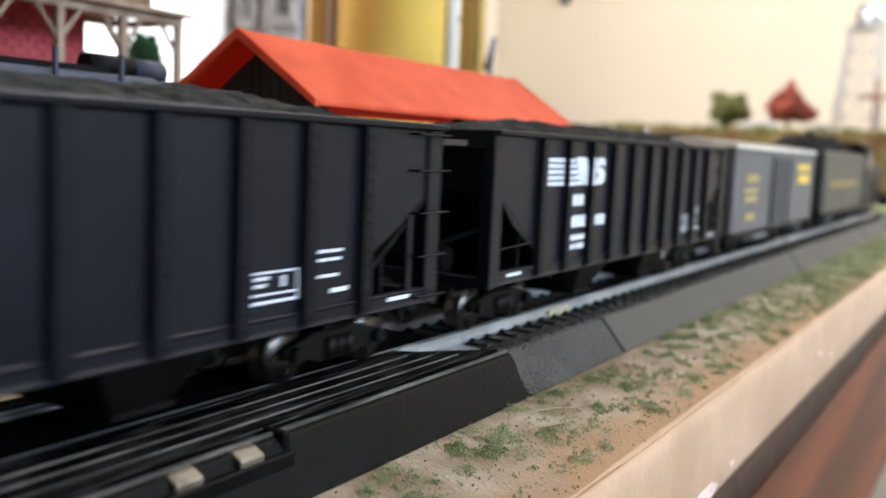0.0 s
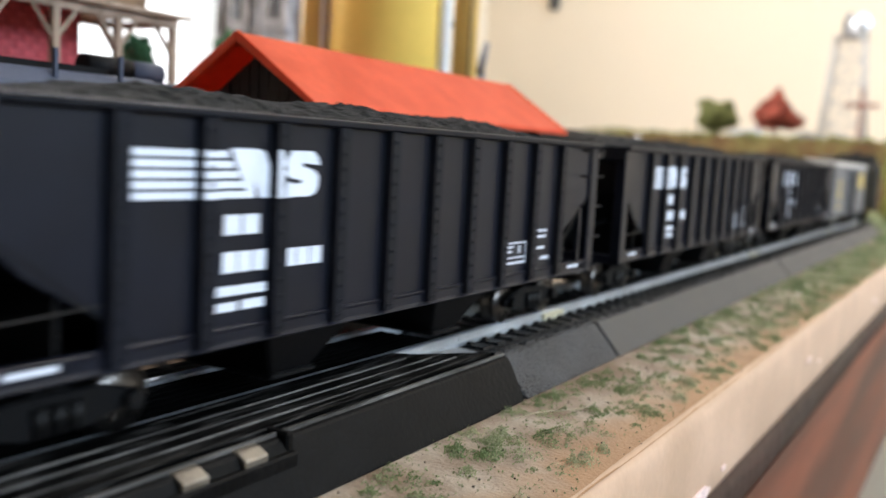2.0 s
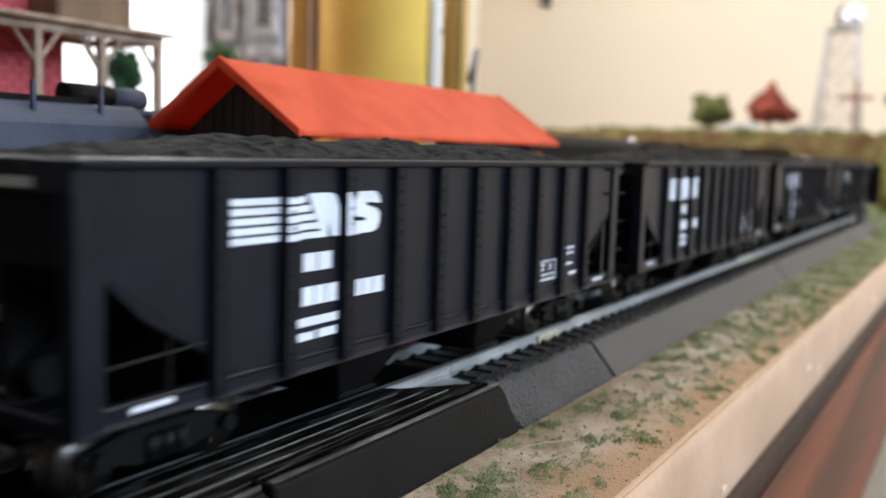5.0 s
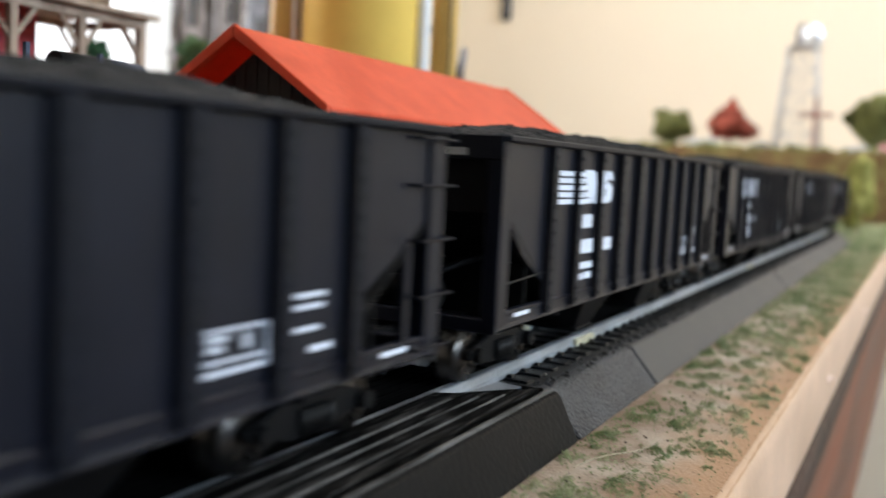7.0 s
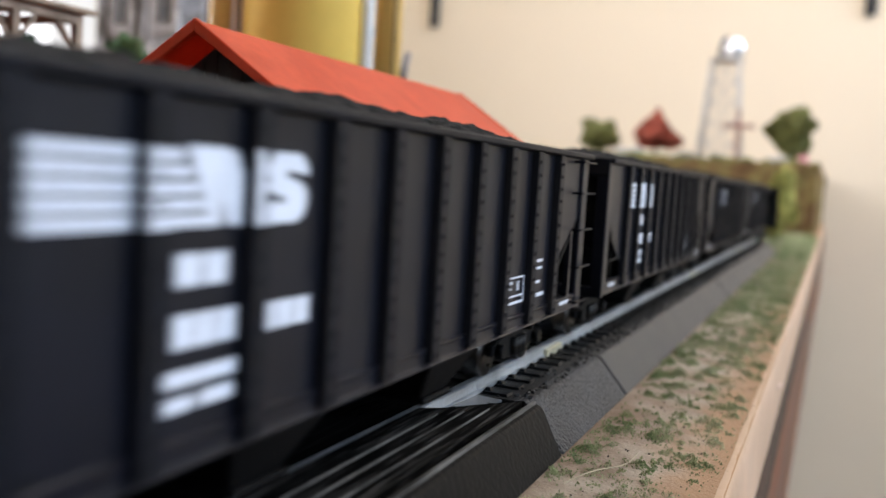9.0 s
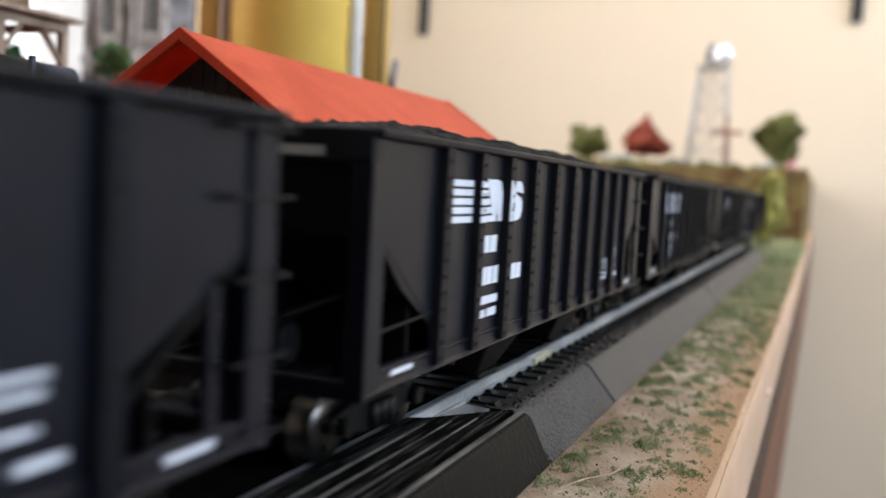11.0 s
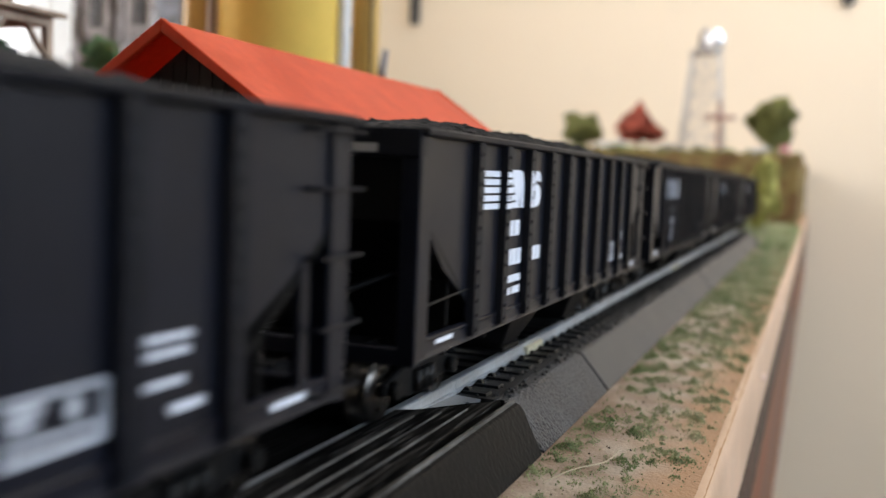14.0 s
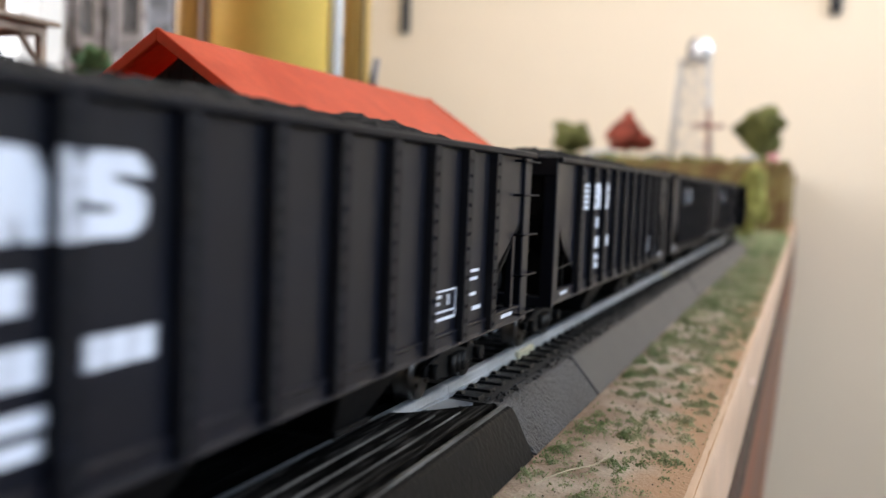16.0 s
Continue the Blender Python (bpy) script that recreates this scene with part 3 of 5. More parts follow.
def swept(outline, s0, s1, n, material, name):
    bm = B()
    rings = []
    for i in range(n + 1):
        x, y, h = on_line(s0 + (s1 - s0) * i / n)
        c, s = math.cos(radians(h)), math.sin(radians(h))
        rings.append([bm.verts.new((x + p[0] * c, y + p[0] * s, p[1])) for p in outline])
    for a, b in zip(rings, rings[1:]):
        m = len(outline)
        for i in range(m):
            bm.faces.new((a[i], a[(i + 1) % m], b[(i + 1) % m], b[i]))
    bm.faces.new(rings[0])
    bm.faces.new(rings[-1][::-1])
    part(name, bm, material, curve)


swept(bed_outline(), 0.8903, 3.10, 90, BED, "roadbed")
for x in (-0.00825, 0.00825):
    swept(rail_outline(x), 0.8901, 3.10, 90, RAIL, "rail")
for i in range(294):
    x, y, h = on_line(0.894 + 0.0075 * i)
    ob = new("tie", TIE_MESH)
    ob.parent = curve
    ob.matrix_basis = pose(x, y, 0, 0, 0, h)


# ---- the train ----
HL, HW, TOP, SILL = 0.085, 0.0178, 0.0425, 0.0097
BAY0, NB = 0.0222, 9
RIBS = [-HL + BAY0 + (2 * HL - 2 * BAY0) * i / NB for i in range(NB + 1)]


def wheelset(name="wheelset"):
    bm = B()
    for sx in (-1, 1):
        prof = [(0.0012, 0.0), (0.0046, 0.0), (0.0047, 0.0004), (0.0048, 0.0022), (0.0055, 0.0026), (0.0055, 0.0030), (0.0043, 0.0031), (0.0038, 0.0022), (0.0012, 0.0022)]
        turned(bm, (0, 0, 0), [(r, sx * (0.0094 - h)) for r, h in prof], "x", 28)
    tube(bm, (-0.0105, 0, 0), (0.0105, 0, 0), 0.0011)
    for i in range(4):
        a = i * math.pi / 2
        tube(bm, (-0.0079, 0.0028 * math.cos(a), 0.0028 * math.sin(a)), (-0.0100, 0.0028 * math.cos(a), 0.0028 * math.sin(a)), 0.0004, n=6)
        tube(bm, (0.0079, 0.0028 * math.cos(a), 0.0028 * math.sin(a)), (0.0100, 0.0028 * math.cos(a), 0.0028 * math.sin(a)), 0.0004, n=6)
    return mesh_of(name, bm, WHEEL)


WHEEL_MESH = wheelset()
AXLES = [[], []]


def tube_at(parent, name, a, b, r, material):
    bm = B()
    tube(bm, a, b, r, n=10)
    return part(name, bm, material, parent)


def truck(parent, y):
    """A freight truck: two sideframes with springs and journals, a bolster and two wheelsets."""
    bm = B()
    box(bm, -0.0106, 0.0106, -0.0030, 0.0030, 0.0050, 0.0082)
    tr = part("truck", bm, UNDER, parent, at=pose(0, y, 0), bevel=0.0003)
    for sx in (-1, 1):
        bm = B()
        x0, x1 = sorted((sx * 0.0100, sx * 0.0114))
        prism(bm, [(-0.0132, 0.0058), (-0.0132, 0.0042), (-0.0085, 0.0042), (-0.0045, 0.0026), (0.0045, 0.0026), (0.0085, 0.0042), (0.0132, 0.0040), (0.0132, 0.0058), (0.0060, 0.0078), (-0.0060, 0.0078)], "x", x0, x1)
        side = part("sideframe", bm, UNDER, tr, bevel=0.0003)
        for dy in (-0.0110, 0.0110):
            tube_at(tr, "journal_box", (sx * 0.0112, dy, 0.0050), (sx * 0.0128, dy, 0.0050), 0.0013, UNDER)
        for dy in (-0.0024, 0, 0.0024):
            tube_at(tr, "spring", (sx * 0.0117, dy, 0.0032), (sx * 0.0117, dy, 0.0066), 0.0009, TRUCKGREY)
    for k, dy in enumerate((-0.0110, 0.0110)):
        ob = new("wheelset", WHEEL_MESH)
        tagged(ob, "bright steel wheels on an axle")
        ob.parent = tr
        ob.matrix_basis = pose(0, dy, 0.0048)
        AXLES[k].append(ob)
    return tr


def coupler(parent, y, d):
    bm = B()
    box(bm, -0.0016, 0.0016, min(y, y + d * 0.008), max(y, y + d * 0.008), 0.0075, 0.0100)
    box(bm, -0.0030, 0.0024, min(y + d * 0.0075, y + d * 0.0112), max(y + d * 0.0075, y + d * 0.0112), 0.0068, 0.0108)
    tube(bm, (0.001, y + d * 0.007, 0.0072), (0.002, y + d * 0.0085, 0.0028), 0.0004, n=6)
    part("coupler", bm, UNDER, parent, bevel=0.0003)


def hopper_car():
    car = thing("hopper_car", "black open hopper car loaded with coal, white markings", "train car", group="loaded coal hoppers of the train")
    S0, S1 = -HL + BAY0, HL - BAY0
    # side sheets with the slanting openings at both ends
    for sx in (-1, 1):
        bm = B()
        x0, x1 = sorted((sx * HW, sx * (HW - 0.0008)))
        prism(bm, [(S0, SILL + 0.0016), (S1, SILL + 0.0016), (S1, 0.0195), (HL - 0.0115, 0.0252), (HL - 0.003, 0.0306), (HL - 0.003, TOP - 0.001), (-HL + 0.003, TOP - 0.001), (-HL + 0.003, 0.0300), (-HL + 0.0105, 0.0232), (S0, 0.0165)], "x", x0, x1)
        part("side_sheet", bm, CAR, car)
        # ribs with sloping flanks and rivet rows
        for y in RIBS:
            bm = B()
            w, p = 0.00125, 0.0013
            prism(bm, [(sx * HW, y - w - 0.0004), (sx * (HW + p), y - w), (sx * (HW + p), y + w), (sx * HW, y + w + 0.0004)], "z", SILL + 0.0021, TOP - 0.0010)
            for i in range(13):
                z = SILL + 0.003 + i * 0.00225
                box(bm, min(sx * (HW + p), sx * (HW + p + 0.0002)), max(sx * (HW + p), sx * (HW + p + 0.0002)), y - 0.0003, y + 0.0003, z - 0.0003, z + 0.0003)
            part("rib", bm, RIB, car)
        # top chord and side sill
        bm = B()
        xo = sx * (HW + 0.0017)
        prism(bm, [(sx * (HW - 0.0010), TOP - 0.0012), (xo, TOP - 0.0010), (xo, TOP), (sx * (HW - 0.0010), TOP + 0.0002)], "y", -HL, HL)
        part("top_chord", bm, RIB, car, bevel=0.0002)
        bm = B()
        xo = sx * (HW + 0.0003)
        prism(bm, [(sx * (HW - 0.0010), SILL + 0.0013), (sx * (HW + 0.0007), SILL + 0.0013), (sx * (HW + 0.0007), SILL + 0.0017), (xo, SILL + 0.0019), (xo, SILL + 0.0036), (sx * (HW + 0.0006), SILL + 0.0038), (sx * (HW + 0.0002), SILL + 0.0042), (sx * (HW - 0.0010), SILL + 0.0042)], "y", -HL, HL)
        part("side_sill", bm, CAR, car, bevel=0.0002)
        # corner posts and inner stanchions
        for d in (-1, 1):
            bm = B()
            y0, y1 = sorted((d * HL, d * (HL - 0.0042)))
            xa, xb = sorted((sx * (HW + 0.0006), sx * (HW - 0.0022)))
            box(bm, xa, xb, y0, y1, SILL + 0.0012, TOP - 0.001)
            part("corner_post", bm, CAR, car, bevel=0.0002)
            if d == sx:
                bm = B()
                y0, y1 = sorted((d * (HL - 0.0082), d * (HL - 0.0096)))
                xa, xb = sorted((sx * (HW + 0.0003), sx * (HW - 0.0008)))
                box(bm, xa, xb, y0, y1, SILL + 0.003, 0.0268)
                part("ladder_stile", bm, CAR, car)
            if d != sx:
                bm = B()
                tube(bm, (sx * (HW + 0.0002), d * (HL - 0.002), SILL + 0.0086), (sx * (HW + 0.0002), d * (HL - 0.021), SILL + 0.0094), 0.00017, n=6)
                part("handrail", bm, TRUCKGREY, car, "thin grey handrail")
    # grab irons
    for sx, d in ((1, 1), (-1, -1)):
        for k, z in enumerate((0.0407, 0.0345, 0.0272, 0.0197, 0.0126)):
            bm = B()
            ya, yb = d * (HL + 0.0004), d * (HL - (0.0092 if k < 2 else 0.0084))
            x = sx * (HW + 0.0020)
            tube(bm, (x, ya, z), (x, yb, z), 0.00020, n=6)
            for y in (ya, yb):
                tube(bm, (x, y, z), (sx * (HW - 0.0002), y, z), 0.00024, n=6)
            part("grab_iron", bm, RIB, car)
    for d in (-1, 1):
        # sloping end sheet, end sill, top bar with a grey marking
        bm = B()
        y0, y1 = d * (HL - 0.003), d * S1 * 0.86
        hexa(bm, [(-HW, y1, 0.0098), (HW, y1, 0.0098), (HW, y0, 0.0298), (-HW, y0, 0.0298), (-HW, y1, 0.0106), (HW, y1, 0.0106), (HW, y0, 0.0306), (-HW, y0, 0.0306)])
        box(bm, -HW, HW, min(y0, y0 - d * 0.001), max(y0, y0 - d * 0.001), 0.0298, TOP - 0.002)
        part("end_sheet", bm, UNDER, car)
        bm = B()
        ya, yb = sorted((d * HL, d * (HL - 0.002)))
        box(bm, -HW - 0.0006, HW + 0.0006, ya, yb, SILL + 0.0008, SILL + 0.0032)
        part("end_sill", bm, CAR, car, bevel=0.0002)
        bm = B()
        ya, yb = sorted((d * (HL + 0.0003), d * (HL - 0.002)))
        box(bm, -HW - 0.0006, HW + 0.0006, ya, yb, TOP - 0.0040, TOP)
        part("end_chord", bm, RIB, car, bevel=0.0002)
        bm = B()
        ya, yb = sorted((d * (HL + 0.0003), d * (HL + 0.0005)))
        box(bm, -0.006, 0.012, ya, yb, TOP - 0.0034, TOP - 0.0022)
        part("end_marking", bm, GREYMARK, car, "faded grey marking bar")
        bm = B()
        tube(bm, (-0.012, d * (HL - 0.002), SILL + 0.002), (0.010, d * (HL - 0.012), 0.022), 0.0006, n=8)
        part("brake_rod", bm, UNDER, car)
        bm = B()
        prism(bm, [(d * (HL - 0.004), SILL), (d * (HL - 0.004), 0.0296), (d * S1 * 0.88, 0.0108), (d * S1 * 0.88, SILL)], "x", -0.0006, 0.0006)
        part("centre_web", bm, UNDER, car)
        bm = B()
        ya, yb = sorted((d * (HL - 0.0150), d * (HL - 0.0156)))
        box(bm, -HW + 0.0010, HW - 0.0010, ya, yb, SILL, 0.0208)
        part("inner_bulkhead", bm, UNDER, car)
        bm = B()
        tube(bm, (-0.0150, d * (HL - 0.0075), 0.0150), (0.0040, d * (HL - 0.0075), 0.0150), 0.0028, n=14)
        part("brake_tank", bm, UNDER, car, bevel=0.0003)
        # deck over the truck
        bm = B()
        ya, yb = sorted((d * (HL - 0.002), d * 0.050))
        box(bm, -0.006, 0.006, ya, yb, SILL - 0.0008, SILL + 0.0014)
        part("centre_sill", bm, UNDER, car)
        coupler(car, d * (HL - 0.002), d)
        truck(car, d * 0.0655)
    # hopper bays under the body
    for y in (-0.0235, 0.0235):
        bm = B()
        hexa(bm, [(-0.0120, y - 0.0045, 0.0032), (0.0120, y - 0.0045, 0.0032), (0.0120, y + 0.0045, 0.0032), (-0.0120, y + 0.0045, 0.0032),
                  (-0.0166, y - 0.0110, 0.0118), (0.0166, y - 0.0110, 0.0118), (0.0166, y + 0.0110, 0.0118), (-0.0166, y + 0.0110, 0.0118)])
        box(bm, -0.0130, 0.0130, y - 0.0052, y + 0.0052, 0.0026, 0.0036)
        part("hopper_bay", bm, UNDER, car, bevel=0.0003)
    bm = B()
    box(bm, -0.0030, 0.0030, -0.050, 0.050, 0.0085, 0.0112)
    part("centre_sill", bm, UNDER, car)
    bm = B()
    box(bm, -HW + 0.0012, HW - 0.0012, -0.062, 0.062, 0.0112, 0.0120)
    part("floor_plate", bm, UNDER, car)
    # coal heap
    bm = B()
    nx, ny = 26, 170
    g = []
    for j in range(ny + 1):
        y = -HL + 0.004 + (2 * HL - 0.008) * j / ny
        row = []
        for i in range(nx + 1):
            x = -HW + 0.0014 + (2 * HW - 0.0028) * i / nx
            u, v = abs(x) / HW, abs(y) / HL
            z = TOP - 0.0018 + 0.0051 * (1 - u ** 2.2) * (1 - v ** 5) * (0.92 + 0.08 * math.cos(y * 150)) + 0.0009 * noise.noise((x * 350, y * 350, 2)) + 0.0007 * noise.noise((x * 900, y * 900, 5)) + 0.0005 * noise.noise((x * 1900, y * 1900, 9))
            row.append(bm.verts.new((x, y, z)))
        g.append(row)
    for a, b in zip(g, g[1:]):
        for i in range(nx):
            bm.faces.new((a[i], a[i + 1], b[i + 1], b[i]))
    part("coal_load", bm, COAL, car, "heaped black coal load")
    # white markings, on panels and across ribs
    for sx in (-1, 1):
        def stroke(bm, a, b, z0, z1):
            """A painted bar from a to b along the side, following panels and ribs."""
            cuts = sorted({a, b} | {c for y in RIBS for c in (y - 0.00165, y - 0.00125, y + 0.00125, y + 0.00165) if a < c < b})
            for p, q in zip(cuts, cuts[1:]):
                m = (p + q) / 2
                on = [abs(m - y) for y in RIBS]
                off = 0.0013 if min(on) < 0.00125 else (0.0 if min(on) > 0.00165 else None)
                if off is None:
                    continue
                xa, xb = sorted((sx * (HW + off), sx * (HW + off + 0.00012)))
                box(bm, xa, xb, sx * p if sx > 0 else -q, sx * q if sx > 0 else -p, z0, z1)
        r = RIBS
        bm = B()
        z0, z1 = 0.0311, 0.0377
        for i in range(5):
            bm = B()
            a = z0 + (z1 - z0) * i / 5
            stroke(bm, r[0] + 0.0016, r[1] + 0.0062 - 0.0010 * (i - 2), a, a + (z1 - z0) / 5 - 0.00038)
            part("emblem_stripe", bm, MARK, car)

        def block(outline, off=0.0):
            bm = B()
            prism(bm, [(sx * y, z) for y, z in outline], "x", *sorted((sx * (HW + off), sx * (HW + off + 0.00012))))
            part("emblem_block", bm, MARK, car, "white emblem block")
        # two solid notched emblem blocks after the stripes
        e = r[2] - 0.0017
        block([(r[1] + 0.0082, z0), (r[1] + 0.0094, z0), (r[1] + 0.0091, z0 + 0.0026), (r[1] + 0.0104, z0), (e, z0), (e, z1 - 0.0022), (e - 0.0011, z1 - 0.0003), (e - 0.0024, z1), (r[1] + 0.0046, z1)])
        block([(r[2] - 0.00125, z0), (r[2] - 0.0001, z0), (r[2] - 0.0001, z1), (r[2] - 0.00125, z1)], 0.0013)
        block([(r[2] + 0.0004, z0), (r[2] + 0.00125, z0), (r[2] + 0.00125, z0 + 0.0022), (r[2] + 0.0004, z0 + 0.0022)], 0.0013)
        block([(r[2] + 0.0003, z0 + 0.0032), (r[2] + 0.00125, z0 + 0.0028), (r[2] + 0.00125, z1 - 0.0003), (r[2] + 0.0003, z1 - 0.0014)], 0.0013)
        c0, c1 = r[2] + 0.0017, r[2] + 0.0094
        block([(c0, z0), (c1 - 0.0024, z0), (c1 - 0.0010, z0 + 0.0005), (c1 - 0.0003, z0 + 0.0016), (c1 - 0.0003, z0 + 0.0030), (c1 - 0.0012, z0 + 0.0038), (c1 - 0.0040, z0 + 0.0044), (c1 - 0.0040, z0 + 0.0049), (c1, z0 + 0.0046), (c1 - 0.0004, z1 - 0.0009), (c1 - 0.0016, z1), (c0, z1), (c0, z0 + 0.0028), (c1 - 0.0042, z0 + 0.0024), (c1 - 0.0042, z0 + 0.0019), (c0, z0 + 0.0020)])
        bm = B()
        for k in range(2):
            stroke(bm, r[1] + 0.0037 + 0.0036 * k, r[1] + 0.0069 + 0.0036 * k, 0.0262, 0.0289)
        part("code_bar", bm, MARK, car, "small white code bars")
        bm = B()
        for k in range(3):
            stroke(bm, r[1] + 0.0036 + 0.0029 * k, r[1] + 0.0062 + 0.0029 * k, 0.0211, 0.0239)
        part("number_bar", bm, MARK, car, "white number bars")
        bm = B()
        for k in range(3):
            stroke(bm, r[2] + 0.0018 + 0.0030 * k, r[2] + 0.0045 + 0.0030 * k, 0.0211, 0.0237)
        part("number_bar", bm, MARK, car, "white number bars")
        bm = B()
        stroke(bm, r[1] + 0.0026, r[2] - 0.0017, 0.0180, 0.0193)
        stroke(bm, r[1] + 0.0026, r[1] + 0.0066, 0.0159, 0.0171)
        stroke(bm, r[1] + 0.0074, r[2] - 0.0020, 0.0159, 0.0172)
        part("weight_bar", bm, MARK, car, "white weight bars")
        bm = B()
        a, b, c, d = r[7] + 0.0020, r[8] - 0.0017, 0.0157, 0.0203
        for p, q, u, v in ((a, b, d - 0.00028, d), (a, b, c, c + 0.00045), (a, b, c + 0.0012, c + 0.0015), (a, a + 0.0003, c, d), (b - 0.0003, b, c, d), (a + 0.0010, a + 0.0040, c + 0.0034, c + 0.0039), (a + 0.0010, a + 0.0034, c + 0.0024, c + 0.0029), (b - 0.0036, b - 0.0028, c + 0.0022, d - 0.0008)):
            stroke(bm, p, q, u, v)
        part("data_panel", bm, MARK, car, "white outlined data panel")
        for u, v, p, q in ((0.0220, 0.0225, 0.0022, 0.0088), (0.0207, 0.0212, 0.0022, 0.0084), (0.0182, 0.0187, 0.0022, 0.0078), (0.0157, 0.0164, 0.0060, 0.0104)):
            bm = B()
            stroke(bm, r[8] + p, r[8] + q, u, v)
            part("data_bar", bm, MARK, car)
        for y in (HL - 0.0150, -HL + 0.0080):
            bm = B()
            xa, xb = sorted((sx * (HW + 0.0003), sx * (HW + 0.00042)))
            box(bm, xa, xb, *sorted((sx * y, sx * (y + 0.0066))), SILL + 0.0028, SILL + 0.0035)
            part("data_bar", bm, MARK, car)
    return car


def box_car():
    car = thing("box_car", "blue grey box car with yellow markings and pale roof", "train car")
    h, l, w = 0.0430, 0.0780, 0.0172
    bm = B()
    box(bm, -w, w, -l, l, 0.0095, h)
    part("body", bm, BOXGREY, car, bevel=0.0006)
    bm = B()
    prism(bm, [(-w - 0.0008, h), (w + 0.0008, h), (w + 0.0004, h + 0.0010), (0, h + 0.0030), (-w - 0.0004, h + 0.0010)], "y", -l - 0.0006, l + 0.0006)
    part("roof", bm, BOXROOF, car, "pale weathered roof")
    for i in range(13):
        y = -l + 0.003 + i * (2 * l - 0.006) / 12
        bm = B()
        for sx in (-1, 1):
            hexa(bm, [(0, y - 0.0006, h + 0.0029), (sx * w, y - 0.0006, h + 0.0011), (sx * w, y + 0.0006, h + 0.0011), (0, y + 0.0006, h + 0.0029),
                      (0, y - 0.0006, h + 0.0035), (sx * w, y - 0.0006, h + 0.0017), (sx * w, y + 0.0006, h + 0.0017), (0, y + 0.0006, h + 0.0035)])
        part("roof_rib", bm, BOXROOF, car)
    for sx in (-1, 1):
        bm = B()
        box(bm, *sorted((sx * w, sx * (w + 0.0012))), -0.017, 0.017, 0.0105, h - 0.002)
        door = part("door", bm, BOXGREY, car, bevel=0.0003)
        for y in (-0.012, 0.0, 0.012):
            bm = B()
            box(bm, *sorted((sx * (w + 0.0012), sx * (w + 0.0019))), y - 0.0004, y + 0.0004, 0.0110, h - 0.003)
            part("door_rod", bm, UNDER, door)
        for y0, y1, z0, z1 in ((-0.060, -0.040, 0.0300, 0.0330), (-0.062, -0.040, 0.0258, 0.0276), (-0.060, -0.041, 0.0222, 0.0246), (-0.058, -0.043, 0.0150, 0.0176), (0.038, 0.066, 0.0345, 0.0375), (0.040, 0.066, 0.0285, 0.0325)):
            bm = B()
            box(bm, *sorted((sx * w, sx * (w + 0.0002))), *sorted((sx * y0, sx * y1)), z0, z1)
            part("marking", bm, YELLOWMARK if y0 > 0 else DULLYELLOW, car, "yellow marking bar" if y0 > 0 else "faded yellow marking bar")
        bm = B()
        box(bm, *sorted((sx * w, sx * (w + 0.0008))), -l, l, 0.0090, 0.0108)
        part("side_sill", bm, UNDER, car)
    for d in (-1, 1):
        coupler(car, d * l, d)
        truck(car, d * 0.052)
    return car


def tender_car():
    car = thing("tender", "dark olive steam locomotive tender with yellow lettering line", "tender")
    h, l, w = 0.0455, 0.0740, 0.0172
    bm = B()
    box(bm, -w, w, -l, l, 0.0100, h)
    part("tank", bm, TENDER, car, bevel=0.0012)
    bm = B()
    for i in range(14):
        for j in range(5):
            y = -0.066 + 0.0064 * i
            peak = 0.0085 * max(0.15, 1 - abs(y + 0.035) / 0.045) * (1 - 0.12 * abs(j - 2))
            rc = random.Random(i * 9 + j)
            clump(bm, (-0.0125 + 0.0062 * j, y, h + 0.3 * peak), 0.0052, rc)
            clump(bm, (-0.0115 + 0.0058 * j, y + 0.002, h + peak), 0.0040, rc)
    part("coal_load", bm, COAL, car, "rough black coal load")
    for sx in (-1, 1):
        bm = B()
        for k in range(9):
            box(bm, *sorted((sx * w, sx * (w + 0.0002))), -0.054 + 0.0115 * k, -0.0455 + 0.0115 * k, 0.0255, 0.0283)
        part("marking", bm, DULLYELLOW, car, "dull yellow lettering bars")
        bm = B()
        box(bm, *sorted((sx * (w - 0.002), sx * (w + 0.0012))), -l, l, 0.0085, 0.0102)
        part("side_sill", bm, UNDER, car)
    for d in (-1, 1):
        coupler(car, d * l, d)
        truck(car, d * 0.050)
    return car


